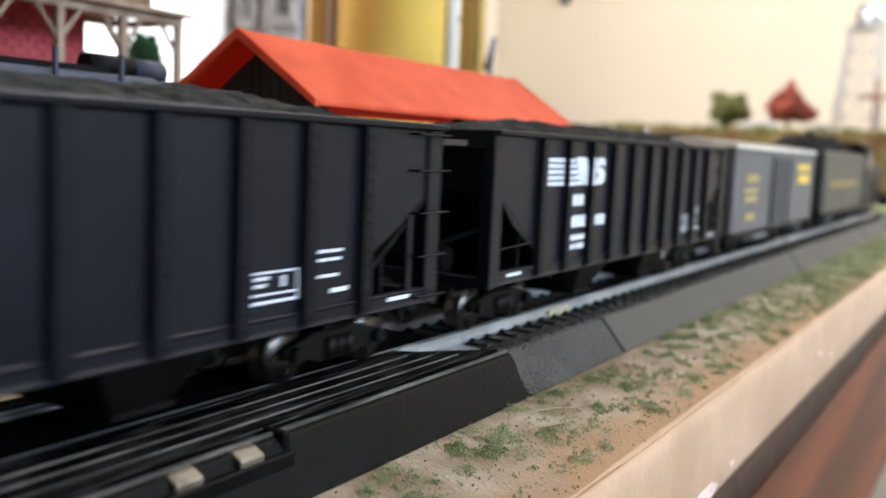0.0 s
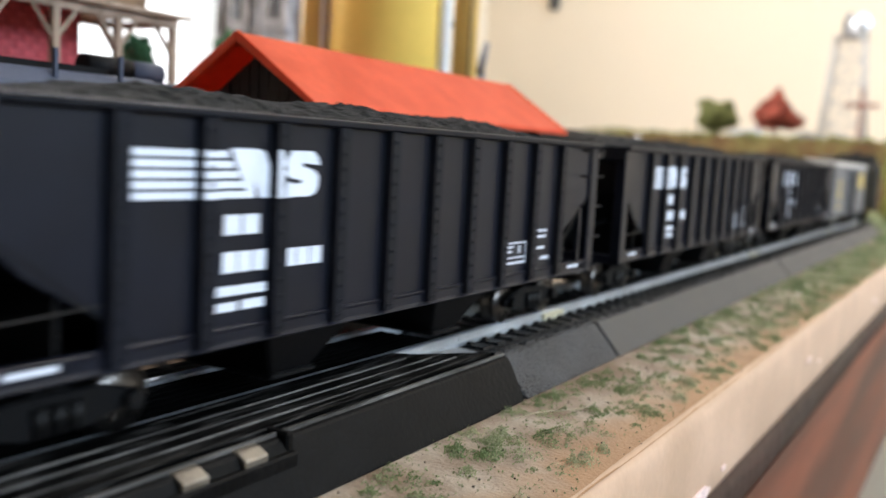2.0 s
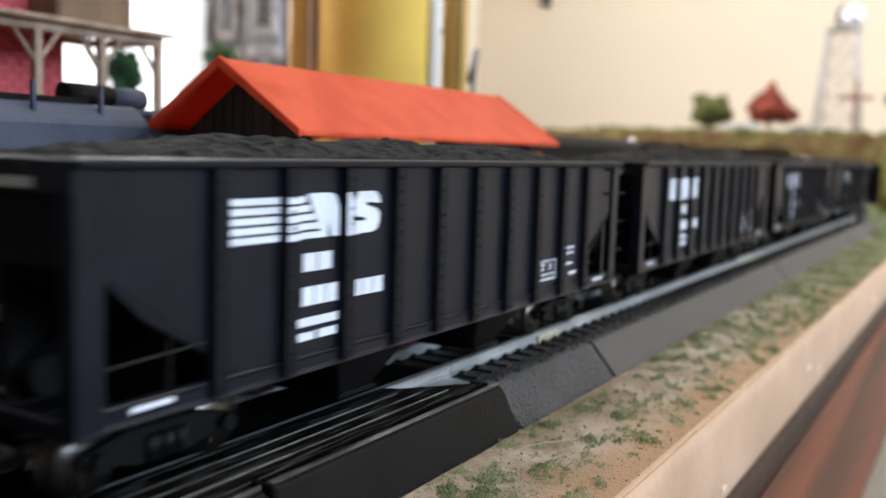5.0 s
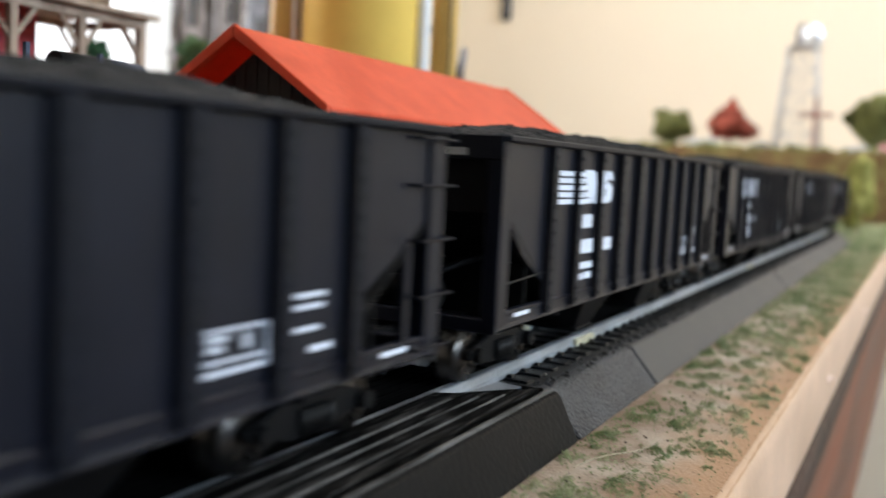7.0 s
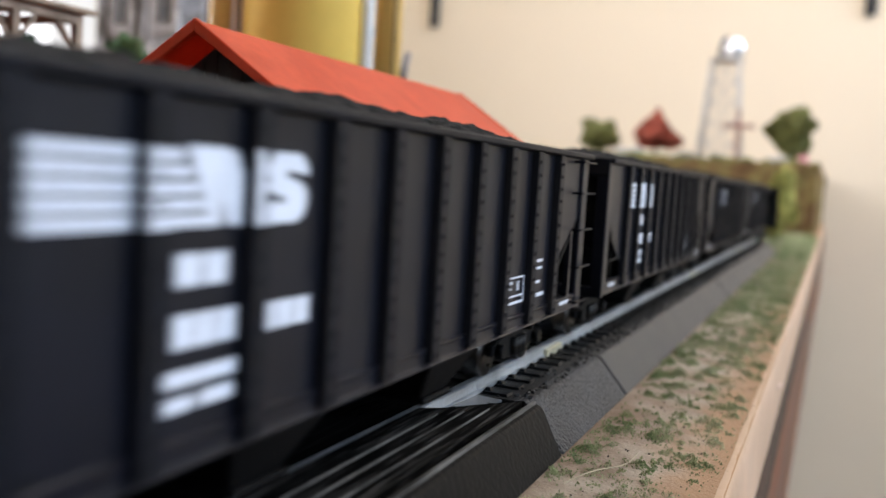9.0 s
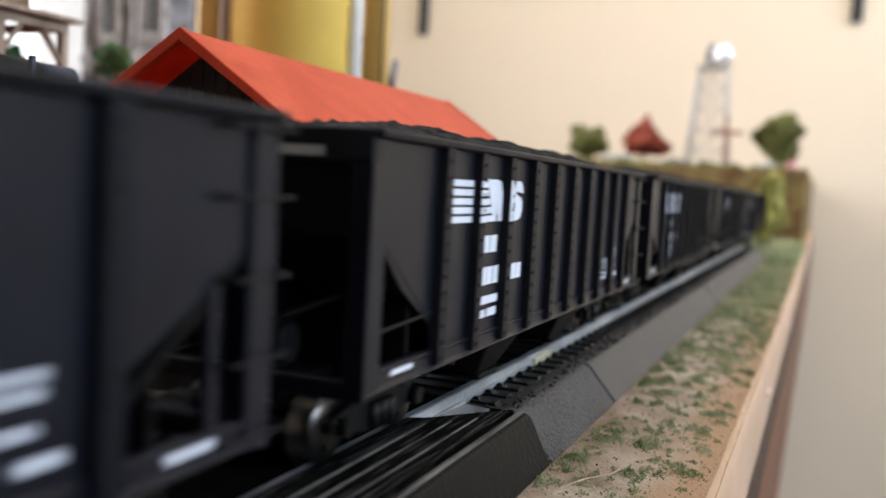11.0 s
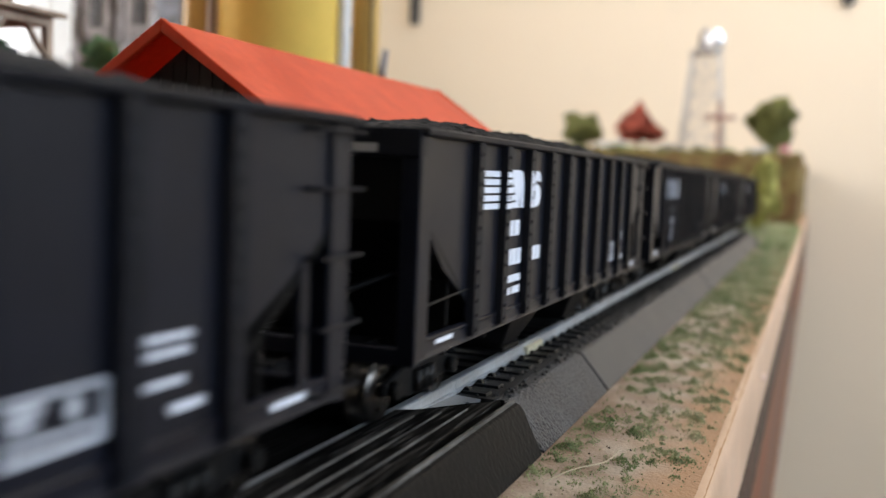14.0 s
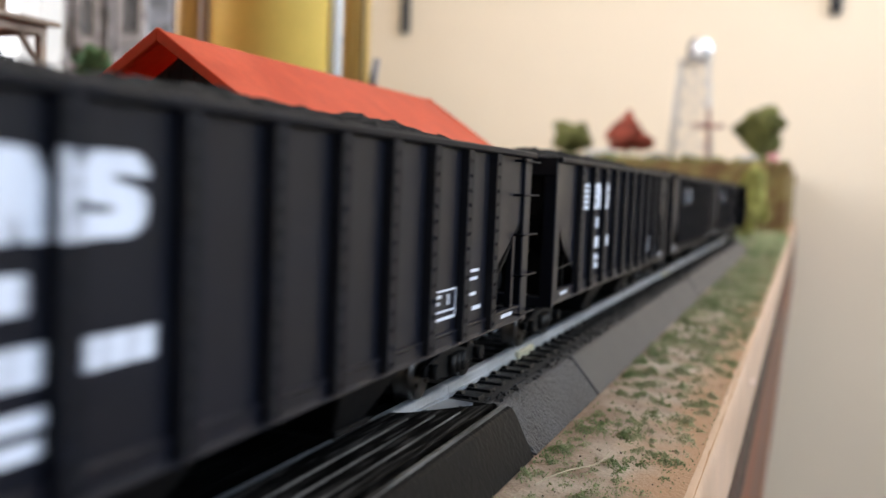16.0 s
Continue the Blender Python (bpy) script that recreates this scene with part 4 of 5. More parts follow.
def steam_engine():
    car = thing("steam_engine", "black steam locomotive pulling the train", "locomotive")
    bm = B()
    turned(bm, (0, 0, 0.030), [(0.0125, -0.03), (0.0125, 0.02), (0.0115, 0.05), (0.0115, 0.09), (0.009, 0.0925)], "y", 24)
    part("boiler", bm, LOCOBLACK, car)
    bm = B()
    box(bm, -0.0165, 0.0165, -0.062, -0.030, 0.012, 0.0500)
    cab = part("cab", bm, LOCOBLACK, car, bevel=0.0008)
    bm = B()
    prism(bm, [(-0.0175, 0.0502), (0.0175, 0.0502), (0.010, 0.0540), (-0.010, 0.0540)], "y", -0.066, -0.028)
    part("cab_roof", bm, LOCOBLACK, car)
    for sx in (-1, 1):
        bm = B()
        box(bm, *sorted((sx * 0.0165, sx * 0.0167)), -0.054, -0.038, 0.036, 0.046)
        part("cab_window", bm, GLASSDARK, cab)
        bm = B()
        box(bm, *sorted((sx * 0.0125, sx * 0.0165)), -0.028, 0.085, 0.0205, 0.0215)
        part("running_board", bm, LOCOBLACK, car)
        bm = B()
        tube(bm, (sx * 0.0145, 0.066, 0.0105), (sx * 0.0145, 0.086, 0.0105), 0.0048, n=16)
        part("cylinder", bm, LOCOBLACK, car)
        bm = B()
        box(bm, *sorted((sx * 0.0115, sx * 0.0128)), -0.024, 0.040, 0.0068, 0.0084)
        part("side_rod", bm, WHEEL, car)
        for y in (-0.022, 0.0, 0.022, 0.044):
            bm = B()
            turned(bm, (sx * 0.0085, y, 0.0088), [(0.0088, -0.0013), (0.0088, 0.0013), (0.0070, 0.0014), (0.002, 0.0010)], "x", 24)
            part("driving_wheel", bm, LOCOBLACK, car)
    for y, r, h in ((0.078, 0.0032, 0.050), (0.046, 0.0045, 0.0455), (0.016, 0.0042, 0.0455)):
        bm = B()
        tube(bm, (0, y, 0.040), (0, y, h), r, n=16)
        part("chimney" if y > 0.07 else "dome", bm, LOCOBLACK, car)
    bm = B()
    box(bm, -0.013, 0.013, -0.06, 0.095, 0.0085, 0.0180)
    part("frame", bm, UNDER, car)
    return car


PITCH = 0.1898
FIRST = 0.3291  # middle of the first hopper at the start
hopper = hopper_car()
HOPPERS = [hopper]
for i in range(13):
    HOPPERS.append(copy_thing(hopper, Matrix.Identity(4)))
AXLES = [[], []]
BOXCAR, TENDERCAR, ENGINE = box_car(), tender_car(), steam_engine()
GAP = 0.036  # between box car and tender
TRAIN = [(h, FIRST - PITCH * i) for i, h in enumerate(HOPPERS)]
TRAIN += [(BOXCAR, FIRST + 0.104 + 0.078), (TENDERCAR, FIRST + 0.104 + 0.156 + GAP + 0.074), (ENGINE, FIRST + 0.104 + 0.156 + GAP + 0.148 + 0.010 + 0.066)]

# ---- buildings and scenery ----


def shed():
    s = thing("freight_shed", "open black shed with an orange red gabled roof", "shed")
    RX, RZ, Y0, Y1 = -0.0545, 0.0755, 0.2470, 0.3900
    EW, EZ = 0.0245, 0.0590
    for sx in (-1, 1):
        bm = B()
        ex = RX + sx * EW
        ya, yb = Y0 + 0.0014, Y1 - 0.0010
        hexa(bm, [(RX, ya, RZ - 0.0022), (ex, ya, EZ - 0.0014), (ex, yb, EZ - 0.0014), (RX, yb, RZ - 0.0022), (RX, ya, RZ), (ex, ya, EZ), (ex, yb, EZ), (RX, yb, RZ)])
        part("roof_slope", bm, ORANGE, s, "orange red plastic roof slope", bevel=0.0003)
        for y in (Y0, Y1):
            y = min(max(y, Y0 - 0.0004), Y1 - 0.0010)
            bm = B()
            hexa(bm, [(RX, y, RZ - 0.0024), (ex, y, EZ - 0.0016), (ex, y + 0.0014, EZ - 0.0016), (RX, y + 0.0014, RZ - 0.0024), (RX, y, RZ + 0.0004), (ex, y, EZ + 0.0004), (ex, y + 0.0014, EZ + 0.0004), (RX, y + 0.0014, RZ + 0.0004)])
            part("barge_board", bm, ORANGE, s, bevel=0.0002)
        bm = B()
        xa, xb = sorted((RX + sx * 0.0190, RX + sx * 0.0205))
        box(bm, xa, xb, Y0 + 0.004, Y1 - 0.004, 0.0520, 0.0555)
        part("eave_beam", bm, ORANGE, s)
        for i in range(6):
            y = Y0 + 0.021 + i * 0.0205
            bm = B()
            xa, xb = sorted((RX + sx * 0.0190, RX + sx * 0.0205))
            box(bm, xa, xb, y - 0.001, y + 0.001, 0.0, 0.0520)
            part("post", bm, SHED, s)
            bm = B()
            hexa(bm, [(xa, y, 0.0440), (xb, y, 0.0440), (xb, y + 0.0012, 0.0440), (xa, y + 0.0012, 0.0440), (xa, y + 0.0068, 0.0518), (xb, y + 0.0068, 0.0518), (xb, y + 0.0080, 0.0518), (xa, y + 0.0080, 0.0518)])
            part("brace", bm, ORANGE, s)
    for y in (Y0 + 0.010, Y1 - 0.012):
        bm = B()
        prism(bm, [(RX - 0.0190, 0.0530), (RX + 0.0190, 0.0530), (RX + 0.0190, 0.0592), (RX, RZ - 0.0028), (RX - 0.0190, 0.0592)], "y", y, y + 0.0015)
        part("gable", bm, SHED, s, "black boarded gable")
        for k in range(12):
            x = RX - 0.0175 + k * 0.0032
            top = RZ - 0.0040 - abs(x - RX) * 0.68
            bm = B()
            box(bm, x - 0.0003, x + 0.0003, y - 0.0004, y, 0.0532, top)
            part("batten", bm, SHED, s)
        bm = B()
        box(bm, RX - 0.0200, RX + 0.0200, y - 0.0020, y - 0.0006, 0.0518, 0.0538)
        part("tie_beam", bm, ORANGE, s)
    bm = B()
    box(bm, RX - 0.0187, RX - 0.0175, Y0 + 0.021, Y1 - 0.013, 0.012, 0.0525)
    part("rear_wall", bm, SHED, s, "black boarded rear wall")
    bm = B()
    box(bm, RX - 0.022, RX + 0.0215, Y0 + 0.008, Y1 - 0.006, 0.0, 0.012)
    part("platform", bm, SHED, s)
    return s


shed()


def silo():
    s = thing("silo", "tall yellow silo with white pipe and grey fittings", "silo")
    cx, cy, r = -0.180, 0.490, 0.0292
    bm = B()
    turned(bm, (cx, cy, 0), [(r, 0.0), (r, 0.300), (r * 0.6, 0.318), (0.004, 0.325)], "z", 48)
    part("tank", bm, SILO, s, "plain yellow cylindrical tank")
    for z in (0.06, 0.155, 0.25):
        bm = B()
        turned(bm, (cx, cy, z), [(r + 0.0001, -0.001), (r + 0.0007, -0.0008), (r + 0.0007, 0.0008), (r + 0.0001, 0.001)], "z", 48)
        part("hoop", bm, SILO, s)
    # pipes on the tank's side
    for (dx, dy), rr, m, lab in (((0.0302, 0.0098), 0.0034, WHITEPIPE, "white vertical pipe"), ((0.0350, 0.0240), 0.0066, SILODARK, "wide ochre side duct"), ((0.0412, 0.0180), 0.0007, BROWNBOARD, "thin brown pipe"),
                                 ((-0.0315, -0.0195), 0.0074, SILODARK, "wide ochre side duct"), ((-0.0229, -0.0240), 0.0009, WHITEPIPE, "thin pale pipe"), ((-0.0345, -0.0290), 0.0007, BROWNBOARD, "thin brown pipe")):
        bm = B()
        tube(bm, (cx + dx, cy + dy, 0), (cx + dx, cy + dy, 0.30), rr, n=16)
        part("pipe", bm, m, s, lab)
    bm = B()
    tube(bm, (-0.172, 0.5225, 0.1190), (-0.158, 0.5275, 0.1185), 0.0015)
    tube(bm, (-0.158, 0.5275, 0.1185), (-0.152, 0.5310, 0.1120), 0.0012)
    tube(bm, (-0.164, 0.5255, 0.1150), (-0.164, 0.5255, 0.1205), 0.0020)
    part("valve_arm", bm, GREYPIPE, s, "grey valve arm")
    return s


silo()

p = thing("loading_spout", "dark grey slanting spout on a post", "spout")
bm = B()
tube(bm, (-0.146, 0.536, 0.0), (-0.146, 0.536, 0.094), 0.0018)
part("post", bm, GREYPIPE, p)
bm = B()
tube(bm, (-0.147, 0.535, 0.092), (-0.146, 0.540, 0.110), 0.0026, 0.0018)
part("spout", bm, GREYPIPE, p)


def depot():
    d = thing("brick_depot", "red brick depot with a wooden porch", "building")
    X0, X1, Y0, Y1 = -0.34, -0.205, 0.10, 0.320
    bm = B()
    box(bm, X0, X1, Y0, Y1, 0.0, 0.150)
    wall = part("wall", bm, MORTAR, d)
    # brick courses on the two seen faces
    brick_y, brick_x = B(), B()
    box(brick_y, -0.0002, 0.0005, -0.0026, 0.0026, -0.0010, 0.0010)
    box(brick_x, -0.0026, 0.0026, -0.0005, 0.0002, -0.0010, 0.0010)
    my, mx = mesh_of("brick", brick_y, BRICK), mesh_of("brick", brick_x, BRICK)
    n = 0
    for i in range(30):
        z = 0.066 + i * 0.0027
        for k in range(10):
            y = Y1 - 0.0032 - k * 0.0061 - (0.003 if i % 2 else 0)
            ob = new("brick", my)
            ob.parent = d
            ob.location = (X1, y, z)
    for wy in (0.200, 0.258):
        bm = B()
        box(bm, X1, X1 + 0.0022, wy - 0.009, wy + 0.009, 0.070, 0.098)
        w = part("window", bm, SHED, d, "dark framed window")
        for k in (-1, 1):
            bm = B()
            box(bm, X1 + 0.0022, X1 + 0.0026, wy + k * 0.0042 - 0.0036, wy + k * 0.0042 + 0.0036, 0.072, 0.096)
            part("pane", bm, GLASSDARK, w)
    # porch
    bm = B()
    hexa(bm, [(X1 + 0.0008, Y0, 0.0955), (-0.1690, Y0, 0.0938), (-0.1690, 0.3425, 0.0938), (X1 + 0.0008, 0.3425, 0.0955), (X1 + 0.0008, Y0, 0.0972), (-0.1690, Y0, 0.0954), (-0.1690, 0.3425, 0.0954), (X1 + 0.0008, 0.3425, 0.0972)])
    part("porch_roof", bm, WOOD, d, "weathered wooden porch roof", bevel=0.0003)
    bm = B()
    box(bm, X0, X1 + 0.0006, Y1 + 0.0008, 0.3425, 0.0955, 0.0972)
    part("porch_roof", bm, WOOD, d, "weathered wooden porch roof")
    for a in ((-0.1755, -0.1730, Y0, 0.3400), (-0.2065, -0.2040, Y1 + 0.001, 0.3372), (-0.2035, -0.1760, 0.3374, 0.3398)):
        bm = B()
        box(bm, *a, 0.0908, 0.0936)
        part("porch_beam", bm, WOOD, d)
    posts = [(-0.1742, 0.3385 - 0.0262 * k) for k in range(8)] + [(-0.2052, 0.3385)]
    for x, y in posts:
        bm = B()
        box(bm, x - 0.0013, x + 0.0013, y - 0.0013, y + 0.0013, 0.0, 0.0908)
        part("post", bm, WOOD, d)
        for k in (-1, 1):
            if y > 0.335 and k > 0:
                continue
            bm = B()
            tube(bm, (x, y + k * 0.001, 0.0810), (x, y + k * 0.0085, 0.0907), 0.0008, n=6)
            part("brace", bm, WOOD, d)
    bm = B()
    tube(bm, (-0.1755, 0.3385, 0.0810), (-0.1830, 0.3385, 0.0907), 0.0008, n=6)
    part("brace", bm, WOOD, d)
    bm = B()
    box(bm, -0.2045, -0.1880, 0.3050, 0.3385, 0.0974, 0.140)
    part("upper_storey", bm, BROWNBOARD, d, "brown boarded upper storey", bevel=0.001)
    return d


depot()


def stone_building():
    """A gothic stone front: a flat bay and a three-sided bay, pointed windows with pale surrounds, a string course."""
    s = thing("stone_building", "tall grey mottled stone building with pointed windows", "building")
    X0, X1, Y0, Y1, H = -0.455, -0.366, 0.650, 0.760, 0.34
    XM = -0.408
    bm = B()
    box(bm, X0, XM, Y0, Y1, 0, H)
    part("wall", bm, STONE, s, bevel=0.001)
    bm = B()
    prism(bm, [(XM, Y0 + 0.001), (XM + 0.006, Y0 - 0.010), (X1 - 0.010, Y0 - 0.010), (X1, Y0 + 0.004), (X1, Y1), (XM, Y1)], "z", 0.0, H)
    part("bay", bm, STONE, s, bevel=0.001)

    def pointed(cx, w, z0, z1, y0, y1):
        bm = B()
        n = 6
        top = [(cx + w * math.cos(a * 1.15 / n) * 1.0 - (w * 0.0), z1 - w * 1.6 + w * 1.6 * math.sin(a * math.pi / 2 / n)) for a in range(n)]
        right = [(x if x > cx else cx, z) for x, z in top]
        outline = [(cx - w, z0), (cx + w, z0)] + right + [(cx, z1)] + [(2 * cx - x, z) for x, z in right[::-1]]
        prism(bm, outline, "y", y0, y1)
        return bm

    for cx, yf in ((-0.434, Y0), (-0.386, Y0 - 0.010)):
        for zb in (0.136, 0.204):
            f = part("window", pointed(cx, 0.0125, zb, zb + 0.050, yf - 0.0035, yf - 0.0002), PALESTONE, s, "pale pointed stone window surround")
            part("pane", pointed(cx, 0.0052, zb + 0.008, zb + 0.036, yf - 0.0045, yf - 0.0036), GLASSDARK, f)
            bm = B()
            tube(bm, (cx, yf - 0.0046, zb + 0.008), (cx, yf - 0.0046, zb + 0.034), 0.0008, n=6)
            part("mullion", bm, PALESTONE, f)
    for x in (X0 + 0.004, XM - 0.002):
        bm = B()
        hexa(bm, [(x - 0.004, Y0 - 0.008, 0.0), (x + 0.004, Y0 - 0.008, 0.0), (x + 0.004, Y0 - 0.0002, 0.0), (x - 0.004, Y0 - 0.0002, 0.0), (x - 0.003, Y0 - 0.004, 0.30), (x + 0.003, Y0 - 0.004, 0.30), (x + 0.003, Y0 - 0.0002, 0.30), (x - 0.003, Y0 - 0.0002, 0.30)])
        part("buttress", bm, STONE, s, bevel=0.0006)
    bm = B()
    box(bm, X0 - 0.003, XM - 0.006, Y0 - 0.006, Y0 - 0.0002, 0.122, 0.128)
    part("string_course", bm, PALESTONE, s, "pale stone string course", bevel=0.0006)
    bm = B()
    prism(bm, [(XM + 0.001, Y0 - 0.002), (XM + 0.005, Y0 - 0.0135), (X1 - 0.008, Y0 - 0.0135), (X1 + 0.003, Y0 + 0.003), (X1 + 0.003, Y0 + 0.010), (X1 + 0.0002, Y0 + 0.010), (X1 + 0.0002, Y0 + 0.0038), (X1 - 0.0098, Y0 - 0.0102), (XM + 0.0058, Y0 - 0.0102)], "z", 0.121, 0.129)
    part("string_course", bm, PALESTONE, s, "pale stone string course")
    return s


stone_building()


def tree(name, label, x, y, z0, centre, radii, material, n, seed, size, trunk=0.003, lean=0.0, cone=0.0):
    t = thing(name, label, "bush" if "bush" in name else "tree")
    rng = random.Random(seed)
    cz = centre
    bm = B()
    tube(bm, (x, y, z0), (x + lean, y, cz), trunk, trunk * 0.5, n=8)
    for i in range(7):
        a = rng.uniform(0, 6.28)
        h = z0 + (cz - z0) * rng.uniform(0.5, 0.95)
        tube(bm, (x + lean * 0.6, y, h), (x + radii[0] * 0.7 * math.cos(a), y + radii[1] * 0.7 * math.sin(a), cz + radii[2] * rng.uniform(-0.3, 0.6)), trunk * 0.4, trunk * 0.15, n=6)
    part("trunk", bm, BARK, t)
    bm = B()
    lobes = []
    while len(lobes) < 26:
        v = Vector((rng.uniform(-0.85, 0.85), rng.uniform(-0.85, 0.85), rng.uniform(-0.75, 0.8)))
        if v.length < 0.95:
            lobes.append((v, rng.uniform(0.16, 0.36)))
    for i in range(n):
        c, r = lobes[i % len(lobes)]
        d = Vector((rng.gauss(0, 1), rng.gauss(0, 1), rng.gauss(0, 1))).normalized() * r * rng.uniform(0.55, 1.05)
        q = c + d
        taper = max(0.12, 1 - cone * (max(0.0, q.z + 0.45) if cone > 0 else q.z))
        q = Vector((q.x * taper, q.y * taper, q.z))
        pt = (x + lean + q.x * radii[0], y + q.y * radii[1], cz + q.z * radii[2])
        if i % 4 == 0:
            clump(bm, pt, size * 1.5, rng)
        else:
            leaf(bm, pt, size * 1.4, rng)
    for i in range(n // 3):
        d = Vector((rng.gauss(0, 1), rng.gauss(0, 1), rng.gauss(0, 1))).normalized() * rng.random() ** 0.5 * 0.62
        taper = max(0.12, 1 - cone * (max(0.0, d.z + 0.45) if cone > 0 else d.z))
        clump(bm, (x + lean + d.x * taper * radii[0], y + d.y * taper * radii[1], cz + d.z * radii[2]), size * 1.7, rng)
    part("crown", bm, material, t)
    return t


HT = 0.088
tree("tree", "small dark green round tree on the hill", -0.296, 1.6, HT, 0.130, (0.036, 0.036, 0.026), LEAF, 2600, 1, 0.0038)
tree("tree", "small red autumn tree on the hill", -0.204, 1.6, HT, 0.141, (0.040, 0.038, 0.031), LEAFRED, 2800, 12, 0.0036, cone=0.60)
tree("tree", "large dark green tree on the hill", -0.002, 1.6, HT, 0.140, (0.038, 0.038, 0.042), LEAF, 4200, 3, 0.0042, cone=-0.04)
tree("bush", "yellow green bush beside the track", 0.016, 1.16, 0.0, 0.040, (0.017, 0.020, 0.038), LEAFYELLOW, 1700, 4, 0.0032, 0.0015)
tree("bush", "round pale green bush by the stone building", -0.289, 0.491, 0.0, 0.103, (0.0105, 0.0105, 0.0110), LEAFBUSH, 600, 5, 0.0016, 0.002)
tree("bush", "bright green bush behind the porch", -0.289, 0.4216, 0.0, 0.089, (0.0092, 0.0092, 0.0135), LEAFBUSH2, 600, 6, 0.0016, 0.002)

# hill with the tunnel
bm = B()
HX0, HX1, HY0, HY1 = -1.0, 0.046, 1.34, 2.09
holes = (-0.310, -0.120, 0.066)


def hill_block(x0, x1, y0, y1, z0, z1, rough=0.0035):
    nx, ny, nz = max(2, int((x1 - x0) / 0.012)), max(2, int((y1 - y0) / 0.012)), max(2, int((z1 - z0) / 0.010))
    def pt(x, y, z):
        v = Vector((x, y, z))
        d = Vector((noise.noise(v * 45), noise.noise(v * 45 + Vector((9, 0, 0))), noise.noise(v * 45 + Vector((0, 9, 0))))) * rough
        e = Vector((noise.noise(v * 160), noise.noise(v * 160 + Vector((9, 0, 0))), noise.noise(v * 160 + Vector((0, 9, 0))))) * rough * 0.5
        return v + d + e
    def sheet(f, n, m):
        g = [[bm.verts.new(pt(*f(i / n, j / m))) for j in range(m + 1)] for i in range(n + 1)]
        for a, b in zip(g, g[1:]):
            for j in range(m):
                bm.faces.new((a[j], b[j], b[j + 1], a[j + 1]))
    X, Y, Z = (lambda u: x0 + (x1 - x0) * u), (lambda u: y0 + (y1 - y0) * u), (lambda u: z0 + (z1 - z0) * u)
    sheet(lambda u, v: (X(u), y0, Z(v)), nx, nz)
    sheet(lambda u, v: (X(u), Y(v), z1), nx, ny)
    sheet(lambda u, v: (x1, Y(u), Z(v)), ny, nz)
    sheet(lambda u, v: (x0, Y(u), Z(v)), ny, nz)
    sheet(lambda u, v: (X(u), Y(v), z0), nx, ny)


hill_block(holes[1], HX1, HY0, HY1, 0.0, HT)
hill_block(HX0, holes[0], HY0, 1.352, 0.0, HT)
hill_block(HX0, holes[1], HY0, HY1, 0.068, HT)
solid("hill", bm, HILL, "brown turfed hill with a tunnel mouth", "hill")


def tower():
    t = thing("lattice_tower", "pale lattice tower with a bright steel dome", "tower")
    cx, cy, z0, z1 = -0.1005, 1.56, HT, 0.243
    a, b = 0.030, 0.0195
    corners = ((-1, -1), (1, -1), (1, 1), (-1, 1))
    for sx, sy in corners:
        bm = B()
        tube(bm, (cx + sx * a, cy + sy * a, z0), (cx + sx * b, cy + sy * b, z1), 0.0022, 0.0018, n=8)
        part("leg", bm, PALEMETAL, t)
    for k in range(5):
        f0, f1 = k / 5, (k + 1) / 5
        w0, w1 = a + (b - a) * f0, a + (b - a) * f1
        h0, h1 = z0 + (z1 - z0) * f0, z0 + (z1 - z0) * f1
        for (p, q), (r, s) in zip(corners, corners[1:] + corners[:1]):
            bm = B()
            tube(bm, (cx + p * w0, cy + q * w0, h0), (cx + r * w1, cy + s * w1, h1), 0.0010, n=6)
            tube(bm, (cx + r * w0, cy + s * w0, h0), (cx + p * w1, cy + q * w1, h1), 0.0010, n=6)
            tube(bm, (cx + p * w1, cy + q * w1, h1), (cx + r * w1, cy + s * w1, h1), 0.0011, n=6)
            part("bracing", bm, PALEMETAL, t)
    bm = B()
    turned(bm, (cx, cy, z1), [(0.026, 0.0), (0.026, 0.003), (0.020, 0.004)], "z", 20)
    part("platform", bm, PALEMETAL, t)
    bm = B()
    turned(bm, (cx - 0.004, cy, z1 + 0.004), [(0.009, 0.0), (0.009, 0.020), (0.006, 0.028), (0.002, 0.034)], "z", 16)
    part("hut", bm, GREYPIPE, t, "grey hut on the platform")
    bm = B()
    turned(bm, (cx + 0.012, cy - 0.010, z1 + 0.018), [(0.004, -0.017), (0.012, -0.012), (0.0165, 0), (0.012, 0.012), (0.004, 0.017)], "z", 24)
    part("dome", bm, CHROME, t, "bright reflecting steel dome")
    return t


tower()

c = thing("signal_post", "rusty red post with a cross arm on the hill", "post")
bm = B()
box(bm, -0.0705, -0.0665, 1.478, 1.482, HT - 0.002, 0.166)
part("post", bm, RUST, c)
bm = B()
box(bm, -0.090, -0.046, 1.4775, 1.4820, 0.139, 0.1445)
part("cross_arm", bm, RUST, c)

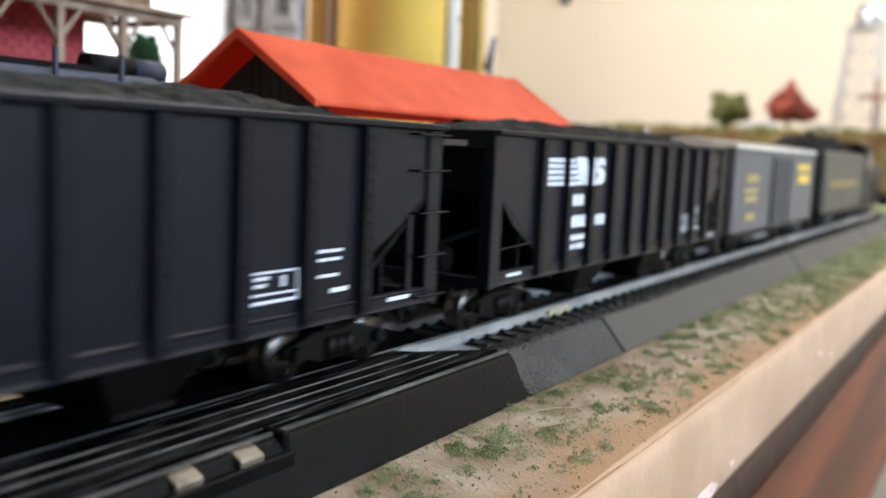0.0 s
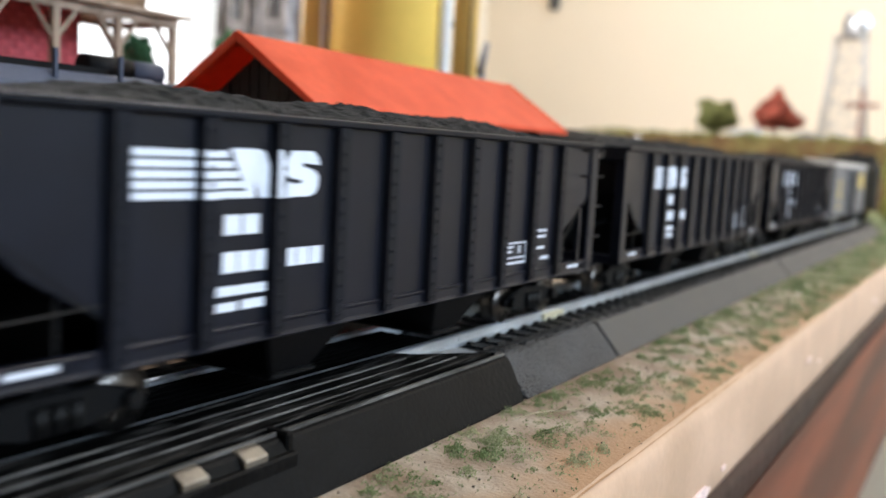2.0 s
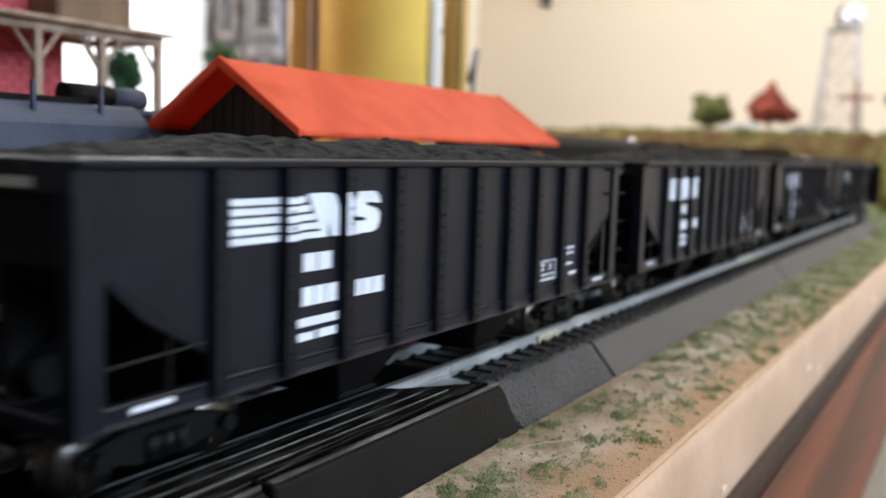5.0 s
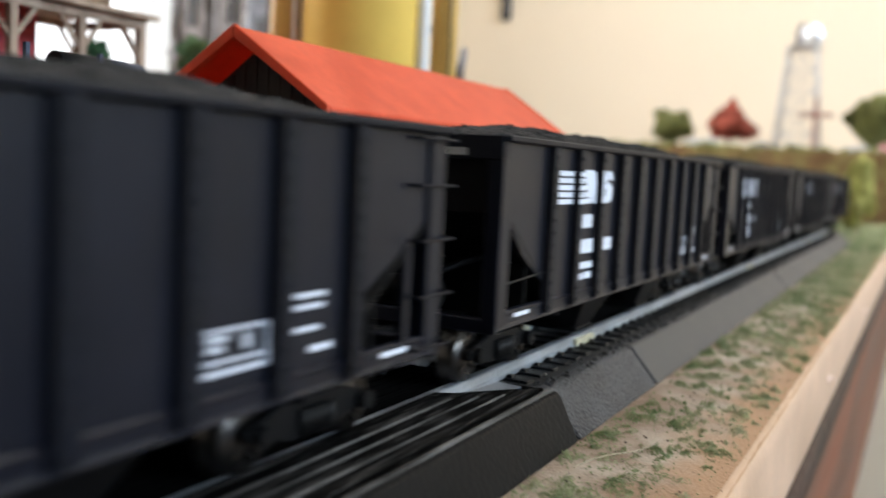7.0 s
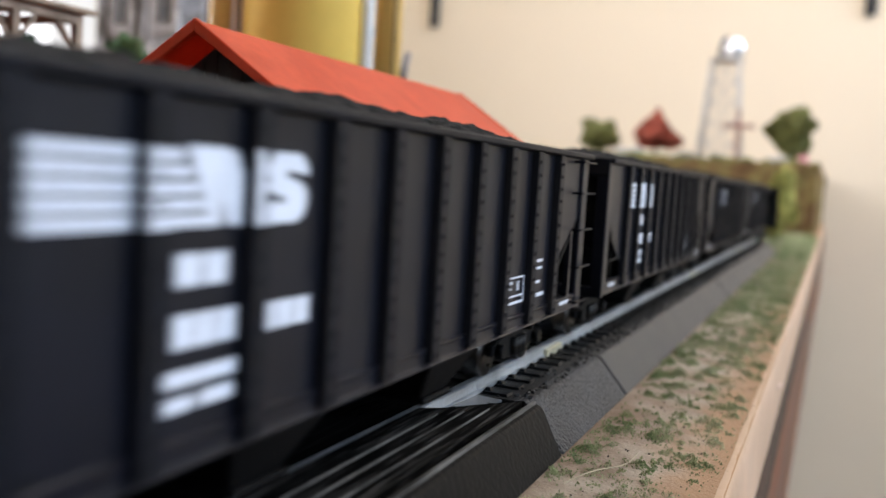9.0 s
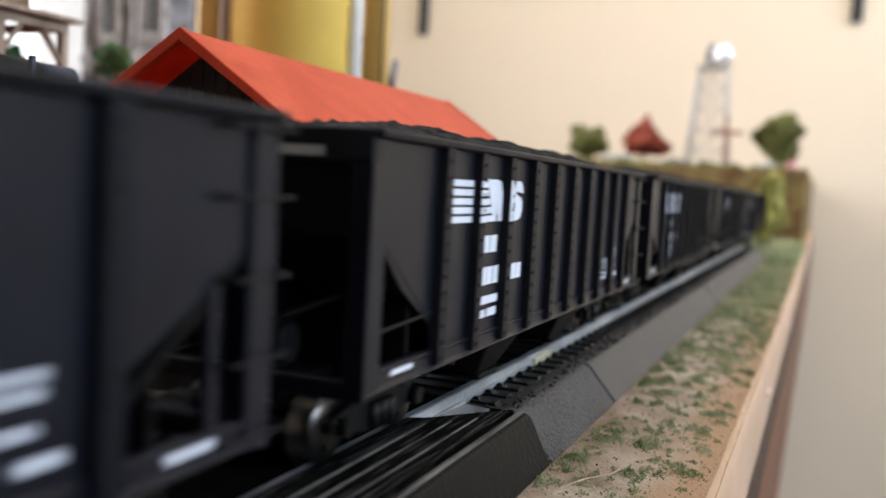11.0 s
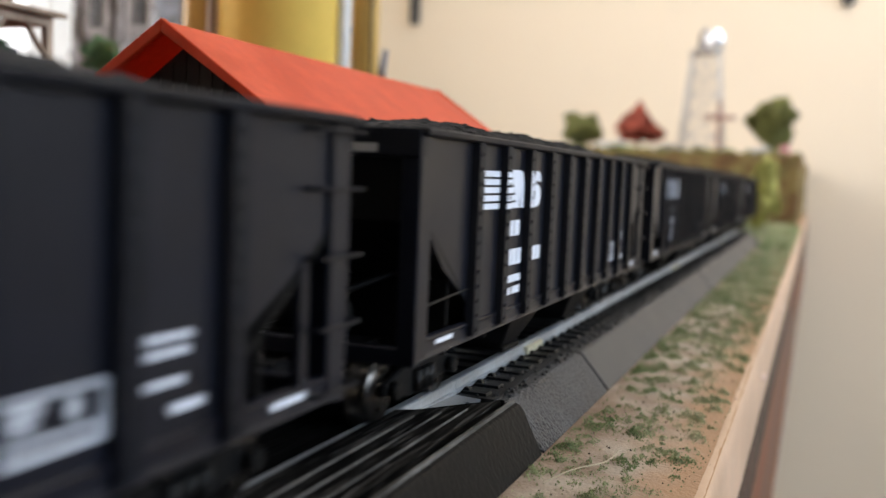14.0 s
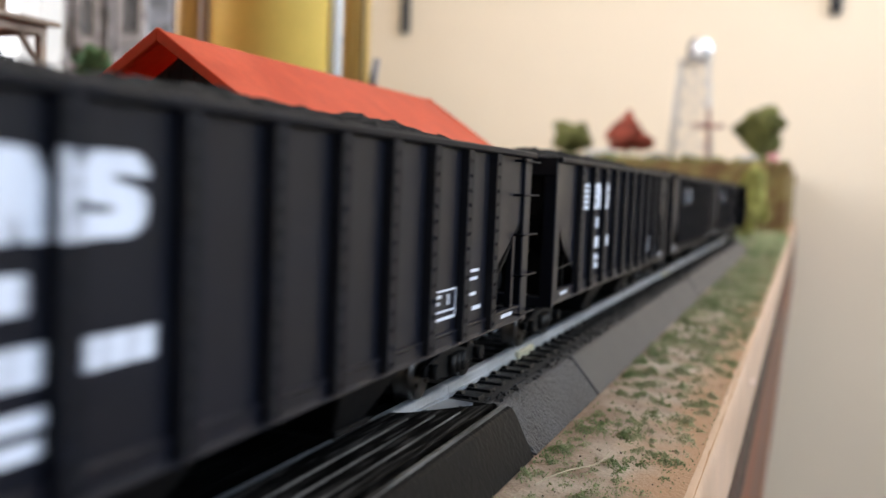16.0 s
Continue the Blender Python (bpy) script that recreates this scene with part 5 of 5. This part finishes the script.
for i, (x, y, sx, sy, sz, m, lab) in enumerate(((-0.250, 1.57, 0.020, 0.016, 0.016, ROCK, "pale grey rock on the hill"), (-0.222, 1.55, 0.014, 0.012, 0.017, ROCK, "pale grey rock on the hill"),
                                                (-0.150, 1.55, 0.018, 0.014, 0.014, GREYPIPE, "dark grey rock on the hill"), (-0.008, 1.57, 0.034, 0.020, 0.013, ROCK, "pale grey rock under the tree"), (0.018, 1.57, 0.012, 0.010, 0.017, PINK, "pink plaster lump under the tree"))):
    bm = B()
    bmesh.ops.create_icosphere(bm, subdivisions=3, radius=1.0)
    for v in bm.verts:
        k = 1 + 0.25 * noise.noise(v.co * 1.7 + Vector((i * 5, 0, 0))) + 0.1 * noise.noise(v.co * 5)
        v.co = Vector((x + v.co.x * sx * k, y + v.co.y * sy * k, HT + 0.004 + v.co.z * sz * k))
    tagged(new("rock", mesh_of("rock", bm, m)), lab, "rock")

rng = random.Random(11)
bm = B()
for i in range(420):
    x, y = rng.uniform(-0.42, 0.044), rng.uniform(1.335, 1.62)
    clump(bm, (x, y, HT + rng.uniform(0, 0.004)), rng.uniform(0.003, 0.008), rng)
tagged(new("hill_shrubs", mesh_of("hill_shrubs", bm, LEAF)), "low green and brown shrubs on the hill", "shrubs", "", "stuff")


# parked cars on the track behind
def parked(name, label, x, y0, y1, z1, material):
    t = thing(name, label, "train car")
    bm = B()
    prism(bm, [(x - 0.017, 0.016), (x + 0.017, 0.016), (x + 0.017, z1 - 0.004), (x + 0.012, z1), (x - 0.012, z1), (x - 0.017, z1 - 0.004)], "y", y0, y1)
    part("body", bm, material, t, bevel=0.0008)
    for y in (y0 + 0.02, y1 - 0.02):
        bm = B()
        box(bm, x - 0.013, x + 0.013, y - 0.014, y + 0.014, 0.004, 0.016)
        part("truck", bm, UNDER, t, bevel=0.0008)
    return t


e = parked("parked_engine", "dull blue grey parked diesel engine", -0.093, 0.06, 0.2465, 0.0635, GREYCAR)
bm = B()
tube(bm, (-0.093, 0.234, 0.0662), (-0.093, 0.2478, 0.0662), 0.0029, n=20)
part("air_tank", bm, UNDER, e, "dark rounded tank")
bm = B()
tube(bm, (-0.093, 0.2480, 0.0658), (-0.093, 0.2580, 0.0658), 0.0030, n=20)
part("tank_end", bm, GREYCAR, e, "blue grey tank end")
for y in (0.196, 0.215, 0.233):
    bm = B()
    box(bm, -0.0790, -0.0780, y, y + 0.0009, 0.0600, 0.0680)
    part("stake", bm, GREYCAR, e)
bm = B()
box(bm, -0.108, -0.078, 0.2470, 0.2880, 0.012, 0.0630)
part("front_hood", bm, GREYCAR, e, bevel=0.0012)
bm = B()
box(bm, -0.104, -0.082, 0.190, 0.233, 0.0635, 0.0650)
part("hatch", bm, UNDER, e)
rngp = random.Random(41)
g = parked("parked_gondola", "black parked gondola with a dark load", -0.093, 0.455, 0.620, 0.0640, UNDER)
g = parked("parked_gondola", "black parked gondola with a dark load", -0.093, 0.640, 0.740, 0.0600, UNDER)
bm = B()
for k in range(60):
    clump(bm, (-0.093 + rngp.uniform(-0.011, 0.011), rngp.uniform(0.650, 0.730), 0.0600), rngp.uniform(0.003, 0.006), rngp)
part("load", bm, COAL, g, "rough black load")
for y, z in ((0.6300, 0.0625), (0.7350, 0.0600)):
    bm = B()
    tube(bm, (-0.086, y, z - 0.006), (-0.086, y, z + 0.0012), 0.0028, n=12)
    part("brake_wheel", bm, UNDER, g)
    # bright blob added to give a glint on the parked cars
    bm = B()
    turned(bm, (-0.0850, y - 0.007, z), [(0.001, -0.0024), (0.0030, -0.0016), (0.0032, 0.0012), (0.0012, 0.0026)], "z", 12)
    part("fitting", bm, CHROME, g, "small bright metal blob added as a glint")
bm = B()
prism(bm, bed_outline(), "y", -0.4, 0.90)
sid = thing("siding_track", "grey roadbed siding track behind the shed", "track", pose(-0.1000, 0, 0))
part("roadbed", bm, BED, sid)
for x in (-0.00825, 0.00825):
    bm = B()
    prism(bm, rail_outline(x), "y", -0.4, 0.90)
    part("rail", bm, RAIL, sid)

# brackets on the far wall
for x, z in ((-0.8200, 0.386), (0.1000, 0.405)):
    b = thing("wall_bracket", "black metal strip hanging on the cream wall", "bracket")
    bm = B()
    box(bm, x - 0.0105, x + 0.0105, 2.088, 2.0995, z, z + 0.60)
    part("strip", bm, BLACKMETAL, b, bevel=0.002)
    bm = B()
    box(bm, x - 0.0150, x + 0.0150, 2.080, 2.0878, z + 0.58, z + 0.62)
    part("hook", bm, BLACKMETAL, b, bevel=0.002)

# grass and grit on the ground strip
rng = random.Random(5)
bm, bg = B(), B()
verts, faces = [], []
OCTA = ((0, 2, 4), (2, 1, 4), (1, 3, 4), (3, 0, 4), (2, 0, 5), (1, 2, 5), (3, 1, 5), (0, 3, 5))


def crumb(x, y, z, size):
    """A crumb of turf."""
    n = len(verts)
    j = [size * rng.uniform(0.5, 1.3) for _ in range(6)]
    tx, ty = size * rng.uniform(-0.5, 0.5), size * rng.uniform(-0.5, 0.5)
    verts.extend(((x + j[0], y + ty, z), (x - j[1], y - ty, z), (x + tx, y + j[2], z), (x - tx, y - j[3], z), (x + ty, y + tx, z + j[4] * 1.5), (x, y, z - j[5])))
    faces.extend(tuple(n + q for q in f) for f in OCTA)


for i in range(5600):
    y = 0.10 + 1.25 * rng.random() ** 1.8
    far = min(1, max(0, (y - 0.24) / 0.34))
    x = 0.0262 + (0.023 + 0.006 * far) * rng.random() ** (1.35 - 0.5 * far)
    if noise.noise((x * 130, y * 70, 3)) + 0.6 * noise.noise((x * 40, y * 22, 8)) < rng.uniform(-0.35, 0.60) - 0.85 * far:
        continue
    big = rng.random() < 0.14
    r = rng.uniform(0.0005, 0.0012) if big else rng.uniform(0.0002, 0.0007) * (1 + 0.9 * far)
    tall = rng.uniform(0.0010, 0.0024) if big else rng.uniform(0.0004, 0.0012)
    for k in range(int((80 + 120 * rng.random()) * (1 - 0.5 * far)) if big else int((8 + 40 * rng.random() ** 2) * (1 - 0.3 * far))):
        px, py = x + rng.gauss(0, r), y + rng.gauss(0, r * 1.4)
        if 0.0262 < px < 0.0525:
            q = math.hypot(px - x, (py - y) / 1.4) / r
            crumb(px, py, ground_z(px) + rng.uniform(0.0, tall) * max(0.08, 1.0 - 0.5 * q), rng.uniform(0.00006, 0.00017) * (1 + 1.3 * far))
# thicker turf round the curve before the hill
bends = [on_line(0.86 + 0.02 * k)[:2] for k in range(40)]
for i in range(5200):
    x, y = rng.uniform(-0.20, 0.052), rng.uniform(0.86, 1.335)
    if min(math.hypot(x - a, y - b) for a, b in bends) > 0.0275 and x > -0.13 - 0.5 * (1.335 - y):
        crumb(x, y, ground_z(x) + rng.uniform(0.0, 0.0014), rng.uniform(0.0008, 0.0020))
for i in range(2600):
    y = 0.10 + 1.0 * rng.random() ** 1.6
    x = rng.uniform(0.0265, 0.052)
    crumb(x, y, ground_z(x) + 0.0002, rng.uniform(0.00008, 0.00026))
for i in range(520):
    x, y = rng.uniform(0.027, 0.0525), 0.12 + 0.8 * rng.random() ** 1.8
    clump(bg, (x, y, ground_z(x) + 0.0002), rng.uniform(0.00008, 0.00030), rng)
bm.free()
turf = bpy.data.meshes.new("grass")
turf.from_pydata(verts, [], faces)
turf.materials.append(GRASS)
tagged(new("grass", turf), "patchy green turf on the sandy ground", "grass", "", "stuff")
tagged(new("grit", mesh_of("grit", bg, GRIT)), "scattered dark grit on the ground", "grit", "", "stuff")


# chips on the board edge, coloured pale for the glints on the gloss
for i, (y, z, size) in enumerate(((0.283, -0.0236, 0.0085), (0.303, -0.0222, 0.0028), (0.418, -0.0150, 0.0040), (0.440, -0.0190, 0.0022), (0.615, -0.0165, 0.0065))):
    bm = B()
    rf = random.Random(30 + i)
    ring = [(y + size * rf.uniform(0.6, 1.3) * math.cos(a), z + size * 0.24 * rf.uniform(0.6, 1.3) * math.sin(a)) for a in (0, 0.8, 1.6, 2.4, 3.1, 3.9, 4.7, 5.5)]
    prism(bm, ring, "x", EDGE - 0.0004, EDGE + 0.0003)
    tagged(new("paint_flake", mesh_of("paint_flake", bm, FLAKE)), "pale pink chip of paint with a painted glint on the board edge", "flake")
bm = B()
bend = [(0.0300 + 0.0070 * math.sin(u * 1.5), 0.2350 + 0.0250 * u, ground_z(0.035) + 0.0009 + 0.0006 * math.sin(u * 6)) for u in [k / 12 for k in range(13)]]
bm = B()
rings = [[bm.verts.new((x + 0.00012 * math.cos(a), y, z + 0.00012 * math.sin(a))) for a in (0, 1.57, 3.14, 4.71)] for x, y, z in bend]
for a, b in zip(rings, rings[1:]):
    for k in range(4):
        bm.faces.new((a[k], a[(k + 1) % 4], b[(k + 1) % 4], b[k]))
bm.faces.new(rings[0])
bm.faces.new(rings[-1][::-1])
tagged(new("straw", mesh_of("straw", bm, STRAW)), "thin pale dry straw lying on the ground", "straw")


# ---- motion ----
SPEED = 0.1331
# small surges of the train, in millimetres ahead of its even pace
SURGE = {0: -0.4, 0.5: 2, 1: 1.8, 1.5: -1.5, 2: -1.0, 2.5: 4, 3: 3.4, 3.5: 3, 4: 0, 4.5: 0, 6.5: -1.2, 7: -0.6, 7.5: 3, 8: 4.2, 8.5: -0.7, 9: 0.2, 9.5: 0, 11: 0, 11.5: -1.5, 12: 3.2, 12.5: 4.2, 13: 3.2, 13.5: -0.7, 14: -0.6, 14.5: 0.6, 15: 3, 15.5: 5.2, 16: -0.4}


def surge(t):
    ks = sorted(SURGE)
    for a, b in zip(ks, ks[1:]):
        if a <= t <= b:
            return (SURGE[a] + (SURGE[b] - SURGE[a]) * (t - a) / (b - a)) / 1000
    return 0.0


def motions():
    for car, s0 in TRAIN:
        rows = []
        for k in range(33):
            t = k * 0.5
            x, y, h = on_line(s0 + SPEED * t + surge(t))
            rows.append((t, pose(x, y, RT, 0, 0, h)))
        walk(car, rows)
    turn = -math.degrees(SPEED / 0.0048)
    sets = [[o for o in scene.objects if o.name.startswith("wheelset") and abs(o.location.y - dy) < 1e-4] for dy in (-0.0110, 0.0110)]
    for some, dy in zip(sets, (-0.0110, 0.0110)):
        first = some[0]
        walk(first, [(k / FPS, pose(0, dy, 0.0048, turn * k / FPS)) for k in range(0, 16 * FPS + 1)])
        for o in some[1:]:
            o.rotation_mode = "QUATERNION"
            a = o.animation_data_create()
            a.action = first.animation_data.action
            a.action_slot = first.animation_data.action_slot


motions()
